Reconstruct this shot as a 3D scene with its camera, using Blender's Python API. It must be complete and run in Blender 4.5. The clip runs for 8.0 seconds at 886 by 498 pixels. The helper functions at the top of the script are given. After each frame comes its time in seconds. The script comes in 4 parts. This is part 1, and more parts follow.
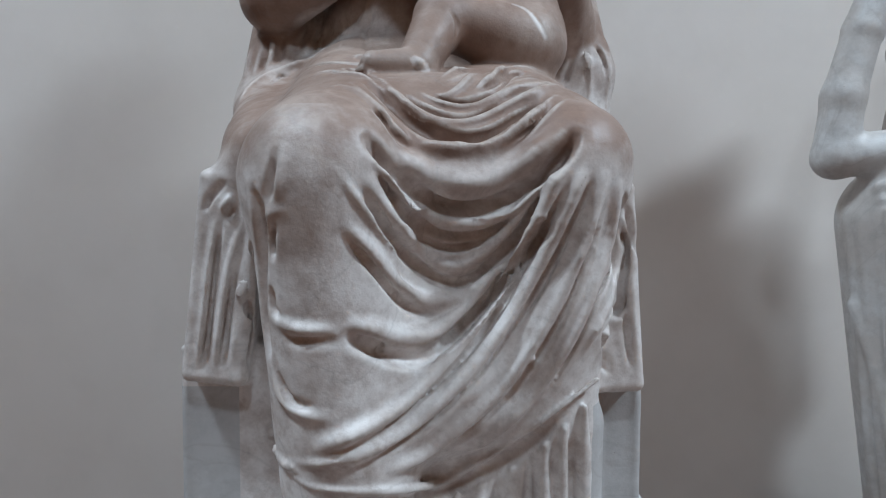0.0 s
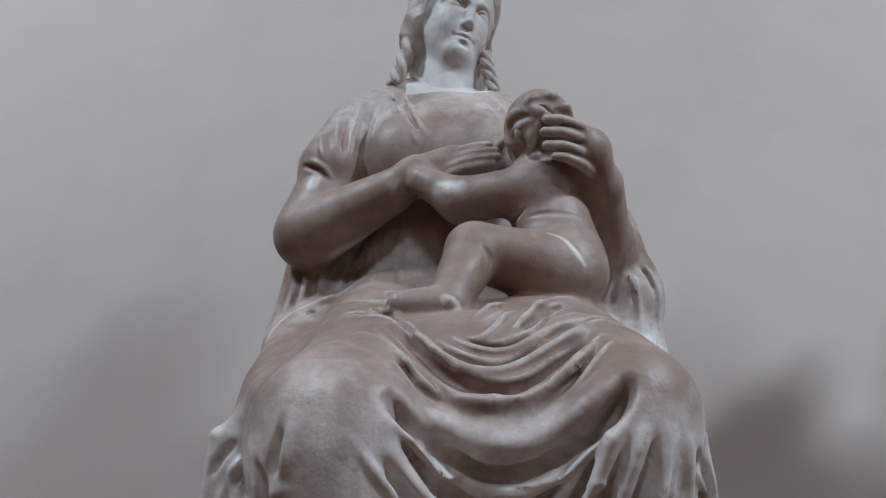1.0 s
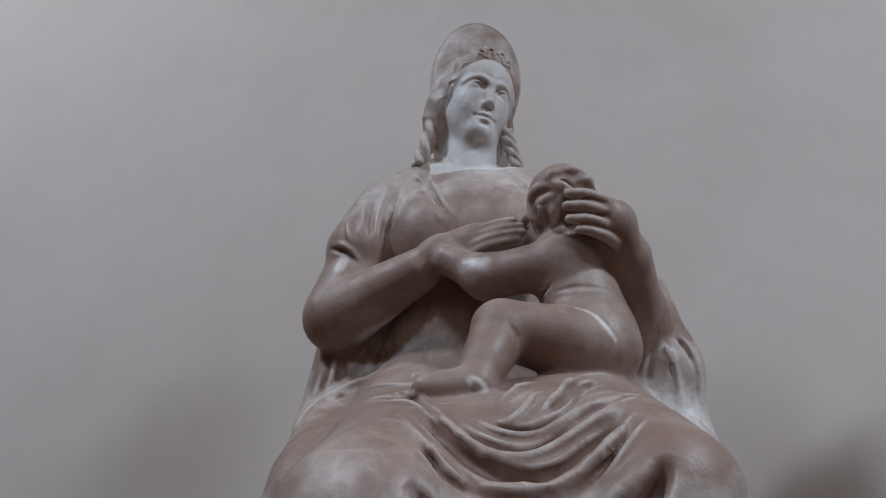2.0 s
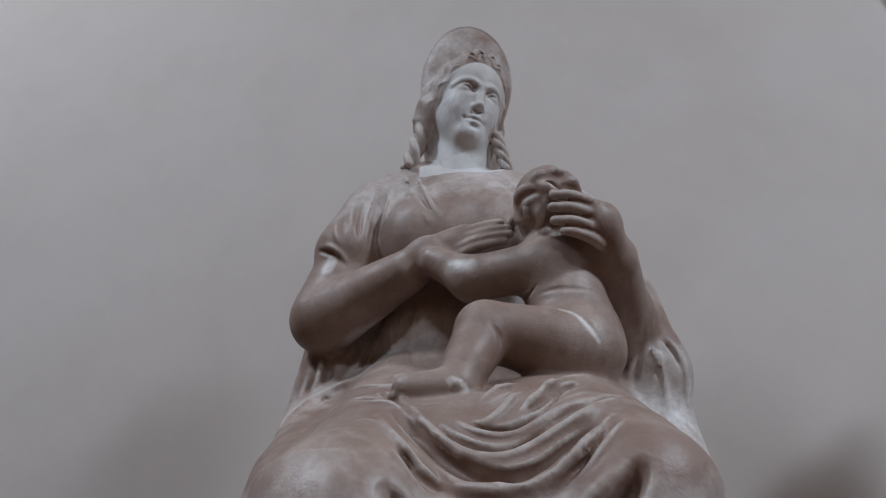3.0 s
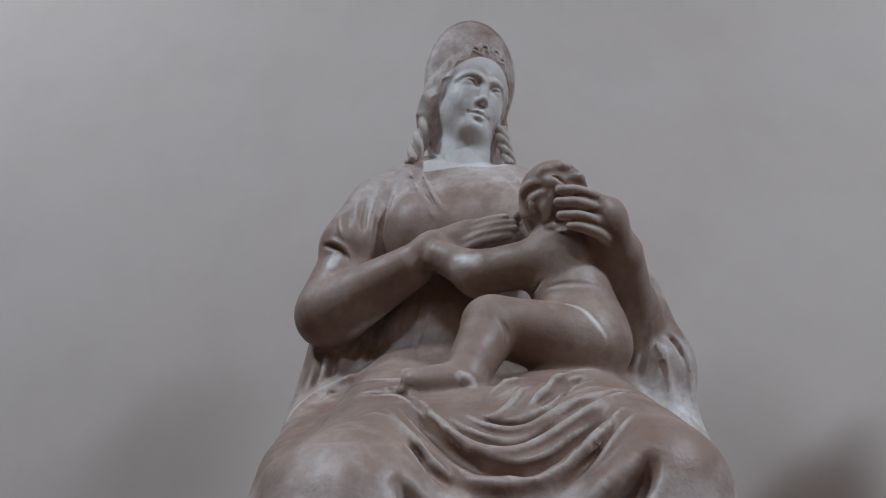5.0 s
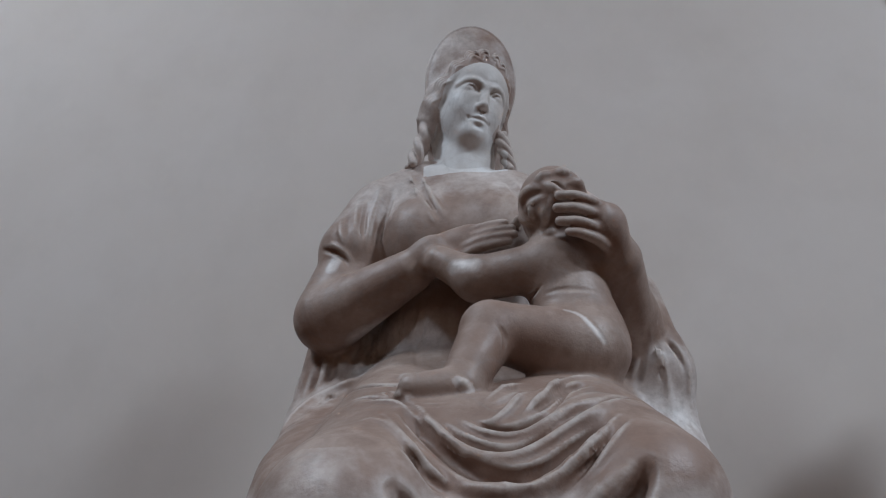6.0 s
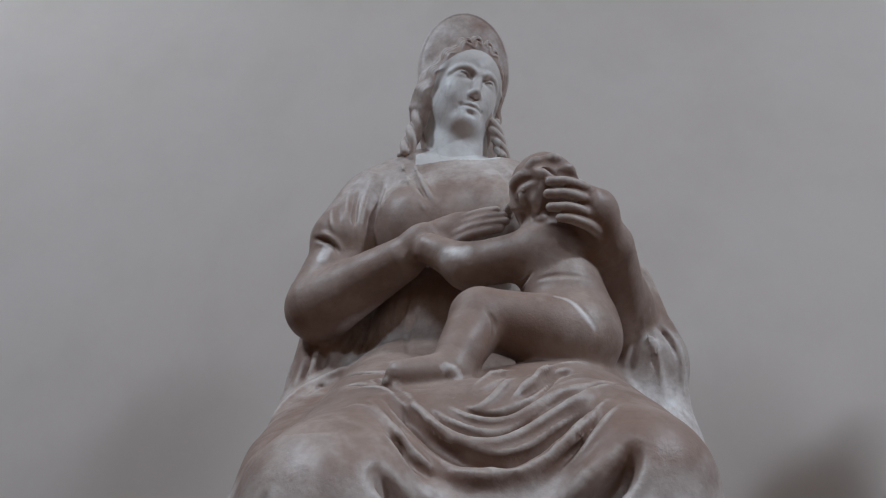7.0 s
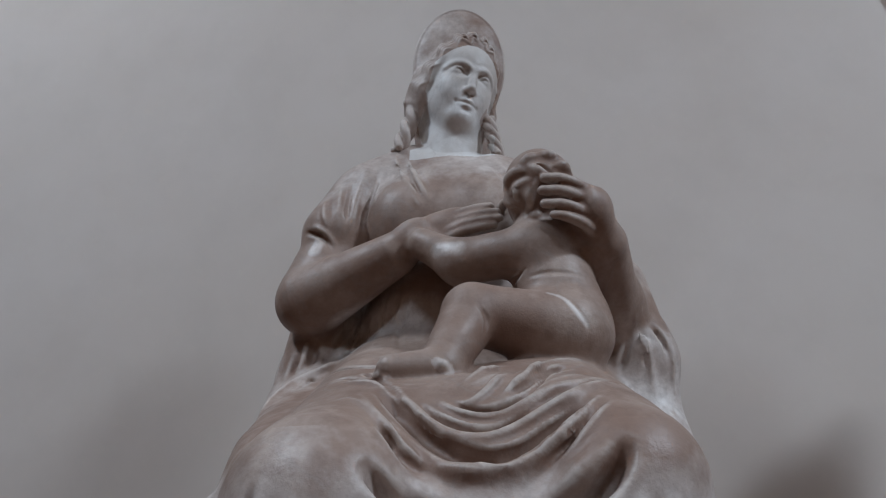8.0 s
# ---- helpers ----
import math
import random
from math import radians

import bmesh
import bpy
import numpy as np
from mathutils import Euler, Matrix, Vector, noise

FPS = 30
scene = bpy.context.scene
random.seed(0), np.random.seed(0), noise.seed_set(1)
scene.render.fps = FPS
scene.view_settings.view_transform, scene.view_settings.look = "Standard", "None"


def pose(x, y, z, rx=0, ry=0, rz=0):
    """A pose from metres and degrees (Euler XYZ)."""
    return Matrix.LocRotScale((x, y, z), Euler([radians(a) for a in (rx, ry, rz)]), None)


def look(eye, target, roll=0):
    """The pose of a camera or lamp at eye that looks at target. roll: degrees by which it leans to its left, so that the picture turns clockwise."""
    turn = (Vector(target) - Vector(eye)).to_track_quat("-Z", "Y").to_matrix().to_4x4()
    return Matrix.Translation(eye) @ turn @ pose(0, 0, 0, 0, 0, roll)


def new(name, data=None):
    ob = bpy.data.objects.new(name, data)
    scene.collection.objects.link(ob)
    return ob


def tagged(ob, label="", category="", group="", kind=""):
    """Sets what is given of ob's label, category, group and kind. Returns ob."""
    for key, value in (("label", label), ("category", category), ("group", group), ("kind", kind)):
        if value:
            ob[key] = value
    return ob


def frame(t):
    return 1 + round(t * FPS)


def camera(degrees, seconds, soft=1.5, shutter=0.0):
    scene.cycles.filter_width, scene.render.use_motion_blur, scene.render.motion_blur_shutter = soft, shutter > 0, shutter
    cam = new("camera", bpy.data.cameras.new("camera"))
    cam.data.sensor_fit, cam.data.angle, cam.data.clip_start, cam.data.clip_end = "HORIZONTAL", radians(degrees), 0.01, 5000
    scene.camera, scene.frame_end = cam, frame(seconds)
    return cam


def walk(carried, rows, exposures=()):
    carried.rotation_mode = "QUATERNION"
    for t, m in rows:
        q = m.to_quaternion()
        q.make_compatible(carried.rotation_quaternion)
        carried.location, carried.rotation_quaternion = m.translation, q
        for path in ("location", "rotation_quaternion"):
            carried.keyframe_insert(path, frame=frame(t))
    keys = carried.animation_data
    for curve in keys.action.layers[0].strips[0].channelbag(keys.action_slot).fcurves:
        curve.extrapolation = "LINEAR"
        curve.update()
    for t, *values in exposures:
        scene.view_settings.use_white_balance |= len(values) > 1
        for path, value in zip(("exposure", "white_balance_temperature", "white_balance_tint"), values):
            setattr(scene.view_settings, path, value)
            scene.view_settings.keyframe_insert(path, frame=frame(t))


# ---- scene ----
cam = camera(68.3, 8.0, soft=1.2)
PATH = [
    (0, (0.004, 0.064, 1.59), (-0.002, 2.061, 1.484), 0.3),
    (0.3, (-0.011, 0.123, 1.619), (-0.053, 2.123, 1.621), -0.7),
    (0.5, (-0.008, 0.14, 1.626), (-0.103, 2.135, 1.739), -0.6),
    (0.6, (0.002, 0.142, 1.633), (-0.141, 2.12, 1.896), -0.6),
    (0.8, (0.015, 0.16, 1.654), (-0.155, 2.123, 1.995), -1.2),
    (1, (0.026, 0.167, 1.664), (-0.122, 2.098, 2.165), -1.4),
    (1.2, (0.033, 0.164, 1.677), (-0.098, 2.059, 2.302), -1.9),
    (1.5, (0.043, 0.155, 1.679), (-0.144, 2.018, 2.384), -2.3),
    (1.7, (0.045, 0.163, 1.678), (-0.198, 2.016, 2.39), -2.9),
    (3, (0.079, 0.183, 1.667), (-0.175, 2.026, 2.401), -2.5),
    (3.5, (0.087, 0.192, 1.662), (-0.165, 2.045, 2.37), -2.5),
    (4, (0.085, 0.198, 1.66), (-0.15, 2.05, 2.376), -1.5),
    (5.5, (0.056, 0.171, 1.671), (-0.193, 2.022, 2.388), -2.9),
    (6, (0.069, 0.179, 1.668), (-0.183, 2.023, 2.399), -2.2),
    (6.5, (0.081, 0.182, 1.666), (-0.169, 2.028, 2.396), -2.5),
    (7, (0.085, 0.195, 1.66), (-0.17, 2.047, 2.373), -2.4),
    (7.5, (0.084, 0.198, 1.661), (-0.15, 2.049, 2.381), -1.6),
    (8, (0.082, 0.204, 1.655), (-0.149, 2.059, 2.366), -1.8),
]
walk(cam, [(t, look(eye, target, roll)) for t, eye, target, roll in PATH],
     exposures=((0.0, 0.62, 6250, 7), (0.5, 0.56, 6250, 8), (1.0, 0.34, 6350, 11), (1.5, 0.07, 6480, 13), (8.0, -0.02, 6480, 12)))

# two high ceiling skylights light the gallery; the middle lamp is an added fill
world = bpy.data.worlds.new("world")
scene.world = world
world.use_nodes = True
wn, wl = world.node_tree.nodes, world.node_tree.links
sky = wn.new("ShaderNodeTexSky")
sky.sky_type, sky.sun_disc, sky.sun_elevation, sky.sun_rotation = "NISHITA", False, radians(40), radians(200)
wl.new(sky.outputs[0], wn["Background"].inputs[0])
wn["Background"].inputs[1].default_value = 0.10

WALL_Y = 2.15
ROOM_W, ROOM_E, ROOM_S, ROOM_TOP = -8.0, 9.5, -5.0, 6.3
SKYLIGHTS_AND_FILL = ((-2.74, -0.14, 0.75, 0.75, 170.0), (0.3, -2.6, 0.75, 0.75, 68.0), (4.43, -0.40, 0.75, 0.75, 330.0))
for sx, sy, sw, sd, power in SKYLIGHTS_AND_FILL:
    lamp = bpy.data.lights.new("skylight_and_fill", "AREA")
    lamp.shape, lamp.size, lamp.size_y, lamp.energy, lamp.color = "RECTANGLE", sw, sd, power, (0.715, 0.85, 0.985)
    new("skylight_and_fill", lamp).matrix_world = pose(sx, sy, ROOM_TOP + 0.05)


# ---- materials ----
def material(name, rough=0.6, metallic=0.0):
    m = bpy.data.materials.new(name)
    m.use_nodes = True
    b = m.node_tree.nodes["Principled BSDF"]
    b.inputs["Roughness"].default_value, b.inputs["Metallic"].default_value = rough, metallic
    return m, m.node_tree.nodes, m.node_tree.links, b


def noise_node(n, l, scale, detail=4.0, rough=0.55, vec=None):
    t = n.new("ShaderNodeTexNoise")
    t.inputs["Scale"].default_value, t.inputs["Detail"].default_value, t.inputs["Roughness"].default_value = scale, detail, rough
    l.new(vec or n_coords(n), t.inputs["Vector"])
    return t


def n_coords(n):
    for x in n:
        if x.type == "TEX_COORD":
            return x.outputs["Object"]
    return n.new("ShaderNodeTexCoord").outputs["Object"]


def ramp(n, l, fac, stops):
    r = n.new("ShaderNodeValToRGB")
    while len(r.color_ramp.elements) < len(stops):
        r.color_ramp.elements.new(0.5)
    for e, (p, c) in zip(r.color_ramp.elements, stops):
        e.position, e.color = p, (*c, 1) if len(c) == 3 else (c[0], c[0], c[0], 1)
    l.new(fac, r.inputs[0])
    return r.outputs[0]


def mixed(n, l, fac, a, b, mode="MIX"):
    m = n.new("ShaderNodeMix")
    m.data_type, m.blend_type = "RGBA", mode
    for sock, v in ((m.inputs[0], fac), (m.inputs[6], a), (m.inputs[7], b)):
        if isinstance(v, (int, float)):
            sock.default_value = v
        elif isinstance(v, tuple):
            sock.default_value = (*v, 1)
        else:
            l.new(v, sock)
    return m.outputs[2]


def bump(n, l, b, heights):
    last = None
    for h, strength, dist in heights:
        k = n.new("ShaderNodeBump")
        k.inputs["Strength"].default_value, k.inputs["Distance"].default_value = strength, dist
        l.new(h, k.inputs["Height"])
        if last:
            l.new(last, k.inputs["Normal"])
        last = k.outputs[0]
    l.new(last, b.inputs["Normal"])


def marble(name, pale, warm, dark, patina=0.5, rough=0.55, paled=None):
    """Old marble: pale stone with a warm patina in clouds, grey veins and pits."""
    m, n, l, b = material(name, rough)
    big = noise_node(n, l, 5.0, 5.0, 0.6)
    mid = noise_node(n, l, 23.0, 6.0, 0.65)
    fine = noise_node(n, l, 210.0, 3.0, 0.6)
    c = ramp(n, l, big.outputs["Fac"], ((0.5 - 0.16 * patina, warm), (0.62, pale)))
    c = mixed(n, l, ramp(n, l, mid.outputs["Fac"], ((0.44, (0.0,)), (0.70, (0.48,)))), c, dark)
    if paled:
        # paler parts, uneven border; daylight on cloak and belly is painted in here
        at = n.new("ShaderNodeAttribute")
        at.attribute_name = "paled"
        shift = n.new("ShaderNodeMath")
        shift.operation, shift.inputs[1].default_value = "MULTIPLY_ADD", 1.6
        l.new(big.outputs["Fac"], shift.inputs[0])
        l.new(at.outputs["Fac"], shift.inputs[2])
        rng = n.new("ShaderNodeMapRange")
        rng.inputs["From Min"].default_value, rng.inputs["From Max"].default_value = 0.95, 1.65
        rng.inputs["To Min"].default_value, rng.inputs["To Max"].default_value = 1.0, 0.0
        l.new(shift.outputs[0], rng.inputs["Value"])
        light = mixed(n, l, ramp(n, l, mid.outputs["Fac"], ((0.42, (0.0,)), (0.68, (0.5,)))), paled, warm)
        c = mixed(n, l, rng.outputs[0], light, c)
        # values below nought, set on the lap, mix the colour darker
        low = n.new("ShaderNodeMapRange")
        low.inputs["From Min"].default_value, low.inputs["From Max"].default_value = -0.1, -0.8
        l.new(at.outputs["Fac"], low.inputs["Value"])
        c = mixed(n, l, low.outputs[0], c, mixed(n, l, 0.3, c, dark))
    if paled:
        # crests rubbed pale, with their highlights painted in by pointiness
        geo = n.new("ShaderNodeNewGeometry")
        rub_highlight = ramp(n, l, geo.outputs["Pointiness"], ((0.506, (0.0,)), (0.528, (1.0,))))
        rub_highlight = mixed(n, l, 1.0, rub_highlight, ramp(n, l, mid.outputs["Fac"], ((0.35, (0.15,)), (0.65, (0.75,)))), "MULTIPLY")
        c = mixed(n, l, rub_highlight, c, (0.62, 0.55, 0.50))
    veins = n.new("ShaderNodeTexNoise")
    veins.inputs["Scale"].default_value, veins.inputs["Detail"].default_value, veins.inputs["Distortion"].default_value = 3.0, 6.0, 1.4
    l.new(n_coords(n), veins.inputs["Vector"])
    c = mixed(n, l, ramp(n, l, veins.outputs["Fac"], ((0.485, (0.0,)), (0.5, (0.22,)), (0.515, (0.0,)))), c, (0.30, 0.27, 0.25))
    pits = n.new("ShaderNodeTexVoronoi")
    pits.inputs["Scale"].default_value = 42.0
    l.new(n_coords(n), pits.inputs["Vector"])
    pit = ramp(n, l, pits.outputs["Distance"], ((0.02, (0.8,)), (0.06, (0.0,))))
    some = ramp(n, l, noise_node(n, l, 9.0, 2.0).outputs["Fac"], ((0.56, (0.0,)), (0.66, (1.0,))))
    chips = mixed(n, l, 1.0, pit, some, "MULTIPLY")
    c = mixed(n, l, chips, c, (0.30, 0.24, 0.20))
    speck = noise_node(n, l, 75.0, 5.0, 0.7)
    c = mixed(n, l, ramp(n, l, speck.outputs["Fac"], ((0.52, (0.0,)), (0.68, (0.18,)))), c, dark)
    pale_rub = ramp(n, l, noise_node(n, l, 13.0, 7.0, 0.7).outputs["Fac"], ((0.57, (0.0,)), (0.70, (0.60,))))
    c = mixed(n, l, pale_rub, c, pale)
    l.new(c, b.inputs["Base Color"])
    l.new(ramp(n, l, mid.outputs["Fac"], ((0.3, (rough - 0.10,)), (0.7, (rough + 0.12,)))), b.inputs["Roughness"])
    inv = n.new("ShaderNodeMath")
    inv.operation = "SUBTRACT"
    inv.inputs[0].default_value = 1.0
    l.new(chips, inv.inputs[1])
    bump(n, l, b, ((mid.outputs["Fac"], 0.40, 0.004), (fine.outputs["Fac"], 0.25, 0.0012), (inv.outputs[0], 0.5, 0.0015)))
    b.inputs["Subsurface Weight"].default_value = 0.0
    return m


def plaster(name, a, b_, scale=1.0):
    m, n, l, b = material(name, 0.85)
    big = noise_node(n, l, 0.9 * scale, 5.0, 0.55)
    mid = noise_node(n, l, 4.5 * scale, 5.0, 0.6)
    fine = noise_node(n, l, 160.0, 4.0, 0.6)
    c = ramp(n, l, big.outputs["Fac"], ((0.32, b_), (0.68, a)))
    c = mixed(n, l, ramp(n, l, mid.outputs["Fac"], ((0.45, (0.0,)), (0.75, (0.20,)))), c, tuple(0.8 * v for v in b_))
    l.new(c, b.inputs["Base Color"])
    bump(n, l, b, ((mid.outputs["Fac"], 0.10, 0.006), (fine.outputs["Fac"], 0.10, 0.0008)))
    return m


OLD_MARBLE = marble("old_marble", (0.40, 0.30, 0.25), (0.27, 0.175, 0.135), (0.17, 0.105, 0.08), 0.6, 0.5, paled=(0.78, 0.73, 0.70))
PALE_MARBLE = marble("pale_marble", (0.74, 0.73, 0.72), (0.62, 0.58, 0.55), (0.50, 0.46, 0.43), 0.2)
GREY_MARBLE = marble("grey_marble", (0.60, 0.59, 0.58), (0.50, 0.46, 0.43), (0.34, 0.31, 0.29), 0.4)
BLOCK_MARBLE = marble("block_marble", (0.62, 0.61, 0.60), (0.50, 0.48, 0.47), (0.36, 0.35, 0.34), 0.4, 0.65)
WALL_PAINT = plaster("wall_paint", (0.70, 0.635, 0.59), (0.65, 0.575, 0.52))
BACK_PAINT = plaster("back_paint", (0.21, 0.115, 0.058), (0.18, 0.092, 0.047))
CEILING_PAINT = plaster("ceiling_paint", (0.45, 0.35, 0.25), (0.40, 0.30, 0.21))
TRIM_STONE = plaster("trim_stone", (0.34, 0.33, 0.29), (0.26, 0.25, 0.22), 4.0)
FLOOR_STONE = marble("floor_stone", (0.115, 0.043, 0.018), (0.09, 0.034, 0.015), (0.07, 0.027, 0.012), 0.5, 0.35)


# ---- building helpers ----
def mesh_of(name, bm, mat):
    me = bpy.data.meshes.new(name)
    bm.to_mesh(me)
    bm.free()
    me.materials.append(mat)
    return me


def part(name, bm, mat, parent=None, label=""):
    ob = new(name, mesh_of(name, bm, mat))
    ob.parent = parent
    return tagged(ob, label)


def add_box(bm, lo, hi, bevel=0.0):
    made = bmesh.ops.create_cube(bm, size=1.0)["verts"]
    for v in made:
        v.co = Vector([lo[i] + (v.co[i] + 0.5) * (hi[i] - lo[i]) for i in range(3)])
    if bevel:
        edges = list({e for v in made for e in v.link_edges})
        bmesh.ops.bevel(bm, geom=edges, offset=bevel, segments=2, affect="EDGES", profile=0.6)
    return bm


def box_bm(lo, hi, bevel=0.0):
    return add_box(bmesh.new(), lo, hi, bevel)


def structure(name, bm, mat, label):
    return tagged(part(name, bm, mat), label, kind="structure")


# ---- the gallery ----
structure("floor", box_bm((ROOM_W - 0.3, ROOM_S - 0.3, -0.15), (ROOM_E + 0.3, WALL_Y + 0.3, 0.0)), FLOOR_STONE, "polished reddish-brown stone floor of the gallery")
structure("wall_north", box_bm((ROOM_W, WALL_Y, 0.0), (ROOM_E, WALL_Y + 0.3, ROOM_TOP)), WALL_PAINT, "plain off-white painted plaster wall behind the statues")
structure("wall_south", box_bm((ROOM_W, ROOM_S - 0.3, 0.0), (ROOM_E, ROOM_S, ROOM_TOP)), BACK_PAINT, "plain tan painted plaster wall across the gallery")
structure("wall_west", box_bm((ROOM_W - 0.3, ROOM_S - 0.3, 0.0), (ROOM_W, WALL_Y + 0.3, ROOM_TOP)), BACK_PAINT, "plain tan painted end wall of the gallery")
structure("wall_east", box_bm((ROOM_E, ROOM_S - 0.3, 0.0), (ROOM_E + 0.3, WALL_Y + 0.3, ROOM_TOP)), BACK_PAINT, "plain tan painted end wall of the gallery")
bm = bmesh.new()
edges_x = [ROOM_W - 0.3] + [v for sx, sy, sw, sd, p in SKYLIGHTS_AND_FILL for v in (sx - sw / 2, sx + sw / 2)] + [ROOM_E + 0.3]
for i in range(0, len(edges_x), 2):
    add_box(bm, (edges_x[i], ROOM_S - 0.3, ROOM_TOP), (edges_x[i + 1], WALL_Y + 0.3, ROOM_TOP + 0.25))
for sx, sy, sw, sd, p in SKYLIGHTS_AND_FILL:
    add_box(bm, (sx - sw / 2, ROOM_S - 0.3, ROOM_TOP), (sx + sw / 2, sy - sd / 2, ROOM_TOP + 0.25))
    add_box(bm, (sx - sw / 2, sy + sd / 2, ROOM_TOP), (sx + sw / 2, WALL_Y + 0.3, ROOM_TOP + 0.25))
structure("ceiling", bm, CEILING_PAINT, "tan plaster ceiling with two square skylight openings and one for an added fill")

# moulding of the blind arch on the wall
ARCH_X, ARCH_Z, ARCH_R = -1.60, 2.66, 3.02
bm = bmesh.new()
prof = ((0.0, 0.0), (0.004, -0.022), (0.016, -0.030), (0.030, -0.022), (0.040, -0.012), (0.052, -0.010), (0.058, 0.0))
path = [(ARCH_X + ARCH_R, 0.0, 1, 0)] + [(0, 0, math.cos(a), math.sin(a)) for a in np.linspace(0, math.pi, 97)] + [(ARCH_X - ARCH_R, 0.0, -1, 0)]
rings = []
for i, (px_, pz_, ca, sa) in enumerate(path):
    ring = []
    for o, d in prof:
        if i in (0, len(path) - 1):
            co = (ARCH_X + ca * (ARCH_R + o), WALL_Y + d, 0.0)
        else:
            co = (ARCH_X + ca * (ARCH_R + o), WALL_Y + d, ARCH_Z + sa * (ARCH_R + o))
        ring.append(bm.verts.new(co))
    rings.append(ring)
for a, b in zip(rings, rings[1:]):
    for i in range(len(prof) - 1):
        bm.faces.new((a[i], a[i + 1], b[i + 1], b[i]))
bmesh.ops.recalc_face_normals(bm, faces=bm.faces)
structure("trim", bm, TRIM_STONE, "narrow grey-brown moulding of a blind wall arch")

# ---- sculpting: solids blended in a fine grid, then skinned ----
class Stone:
    """A block of stone as a distance grid; solids are blended in or carved out."""

    def __init__(self, low, high, cell):
        self.low, self.cell = np.array(low, float), cell
        self.n = np.ceil((np.array(high) - self.low) / cell).astype(int) + 1
        self.d = np.full(self.n, 0.09, np.float32)

    def window(self, low, high):
        a = np.clip(np.floor((np.array(low) - self.low) / self.cell).astype(int), 0, self.n)
        b = np.clip(np.ceil((np.array(high) - self.low) / self.cell).astype(int) + 1, 0, self.n)
        if np.any(b <= a):
            return None, None
        axes = [(self.low[i] + self.cell * np.arange(a[i], b[i])).astype(np.float32) for i in range(3)]
        return tuple(slice(a[i], b[i]) for i in range(3)), (axes[0][:, None, None], axes[1][None, :, None], axes[2][None, None, :])

    def blend(self, where, v, k, cut=False):
        old = self.d[where]
        if cut:
            old, v = -old, v
        h = np.maximum(k - np.abs(old - v), 0) / k
        out = np.minimum(old, v) - h * h * k * 0.25
        self.d[where] = -out if cut else out

    def cap(self, a, b, ra, rb=None, k=0.03, cut=False):
        rb = ra if rb is None else rb
        a, b = np.array(a, float), np.array(b, float)
        m = max(ra, rb) + k + 0.03
        where, g = self.window(np.minimum(a, b) - m, np.maximum(a, b) + m)
        if where is None:
            return
        self.blend(where, round_cone(g, a, b, ra, rb), k, cut)

    def tube(self, points, ra, rb=None, k=0.02, cut=False, steps=5, swell=0.0):
        """A smooth cord through the points, from radius ra to rb, thicker in the middle by swell."""
        rb = ra if rb is None else rb
        p = spline(points, steps)
        r = np.linspace(ra, rb, len(p)) + swell * np.sin(np.linspace(0, np.pi, len(p))) ** 1.4
        m = r.max() + k + 0.02
        where, g = self.window(p.min(0) - m, p.max(0) + m)
        if where is None:
            return
        v = None
        for i in range(len(p) - 1):
            w = round_cone(g, p[i], p[i + 1], r[i], r[i + 1])
            v = w if v is None else np.minimum(v, w)
        self.blend(where, v, k, cut)

    def swell(self, points, width, height, steps=4):
        """Raise or sink the surface along a smooth line through the points."""
        p = spline(points, steps)
        m = 0.056
        where, g = self.window(p.min(0) - m, p.max(0) + m)
        if where is None:
            return
        best = amount = None
        run = np.concatenate([[0], np.cumsum(np.linalg.norm(np.diff(p, axis=0), axis=1))])
        fade = np.clip((np.minimum(run, run[-1] - run) + 0.003) / min(0.06, 0.45 * run[-1]), 0, 1)
        fade = height * fade * fade * (3 - 2 * fade)
        for i in range(len(p) - 1):
            ab = p[i + 1] - p[i]
            x, y, z = (g[j] - p[i][j] for j in range(3))
            t = np.clip((x * ab[0] + y * ab[1] + z * ab[2]) / (float(ab @ ab) + 1e-9), 0, 1)
            w = (x - t * ab[0]) ** 2 + (y - t * ab[1]) ** 2 + (z - t * ab[2]) ** 2
            h = fade[i] + (fade[i + 1] - fade[i]) * t
            if best is None:
                best, amount = w, h
            else:
                nearer = w < best
                best, amount = np.where(nearer, w, best), np.where(nearer, h, amount)
        best = np.sqrt(best)
        old = self.d[where]
        side = np.maximum(best ** 2 - old ** 2, 0)
        self.d[where] = old - (amount * np.exp(-side / width ** 2) * np.clip((0.055 - best) / 0.02, 0, 1)).astype(np.float32)

    def egg(self, c, r, turn=(0, 0, 0), k=0.03, cut=False):
        c, r = np.array(c, float), np.array(r, float)
        m = r.max() + k + 0.03
        where, g = self.window(c - m, c + m)
        if where is None:
            return
        x, y, z = turned(g, c, turn)
        s0 = np.sqrt((x / r[0]) ** 2 + (y / r[1]) ** 2 + (z / r[2]) ** 2)
        s1 = np.sqrt((x / r[0] ** 2) ** 2 + (y / r[1] ** 2) ** 2 + (z / r[2] ** 2) ** 2) + 1e-6
        self.blend(where, s0 * (s0 - 1) / s1, k, cut)

    def slab(self, c, half, round_=0.01, turn=(0, 0, 0), k=0.02, cut=False):
        c, h = np.array(c, float), np.array(half, float) - round_
        m = np.linalg.norm(half) + k + 0.03
        where, g = self.window(c - m, c + m)
        if where is None:
            return
        x, y, z = turned(g, c, turn)
        q = [np.abs(x) - h[0], np.abs(y) - h[1], np.abs(z) - h[2]]
        out = np.sqrt(np.maximum(q[0], 0) ** 2 + np.maximum(q[1], 0) ** 2 + np.maximum(q[2], 0) ** 2)
        self.blend(where, out + np.minimum(np.maximum(np.maximum(q[0], q[1]), q[2]), 0) - round_, k, cut)

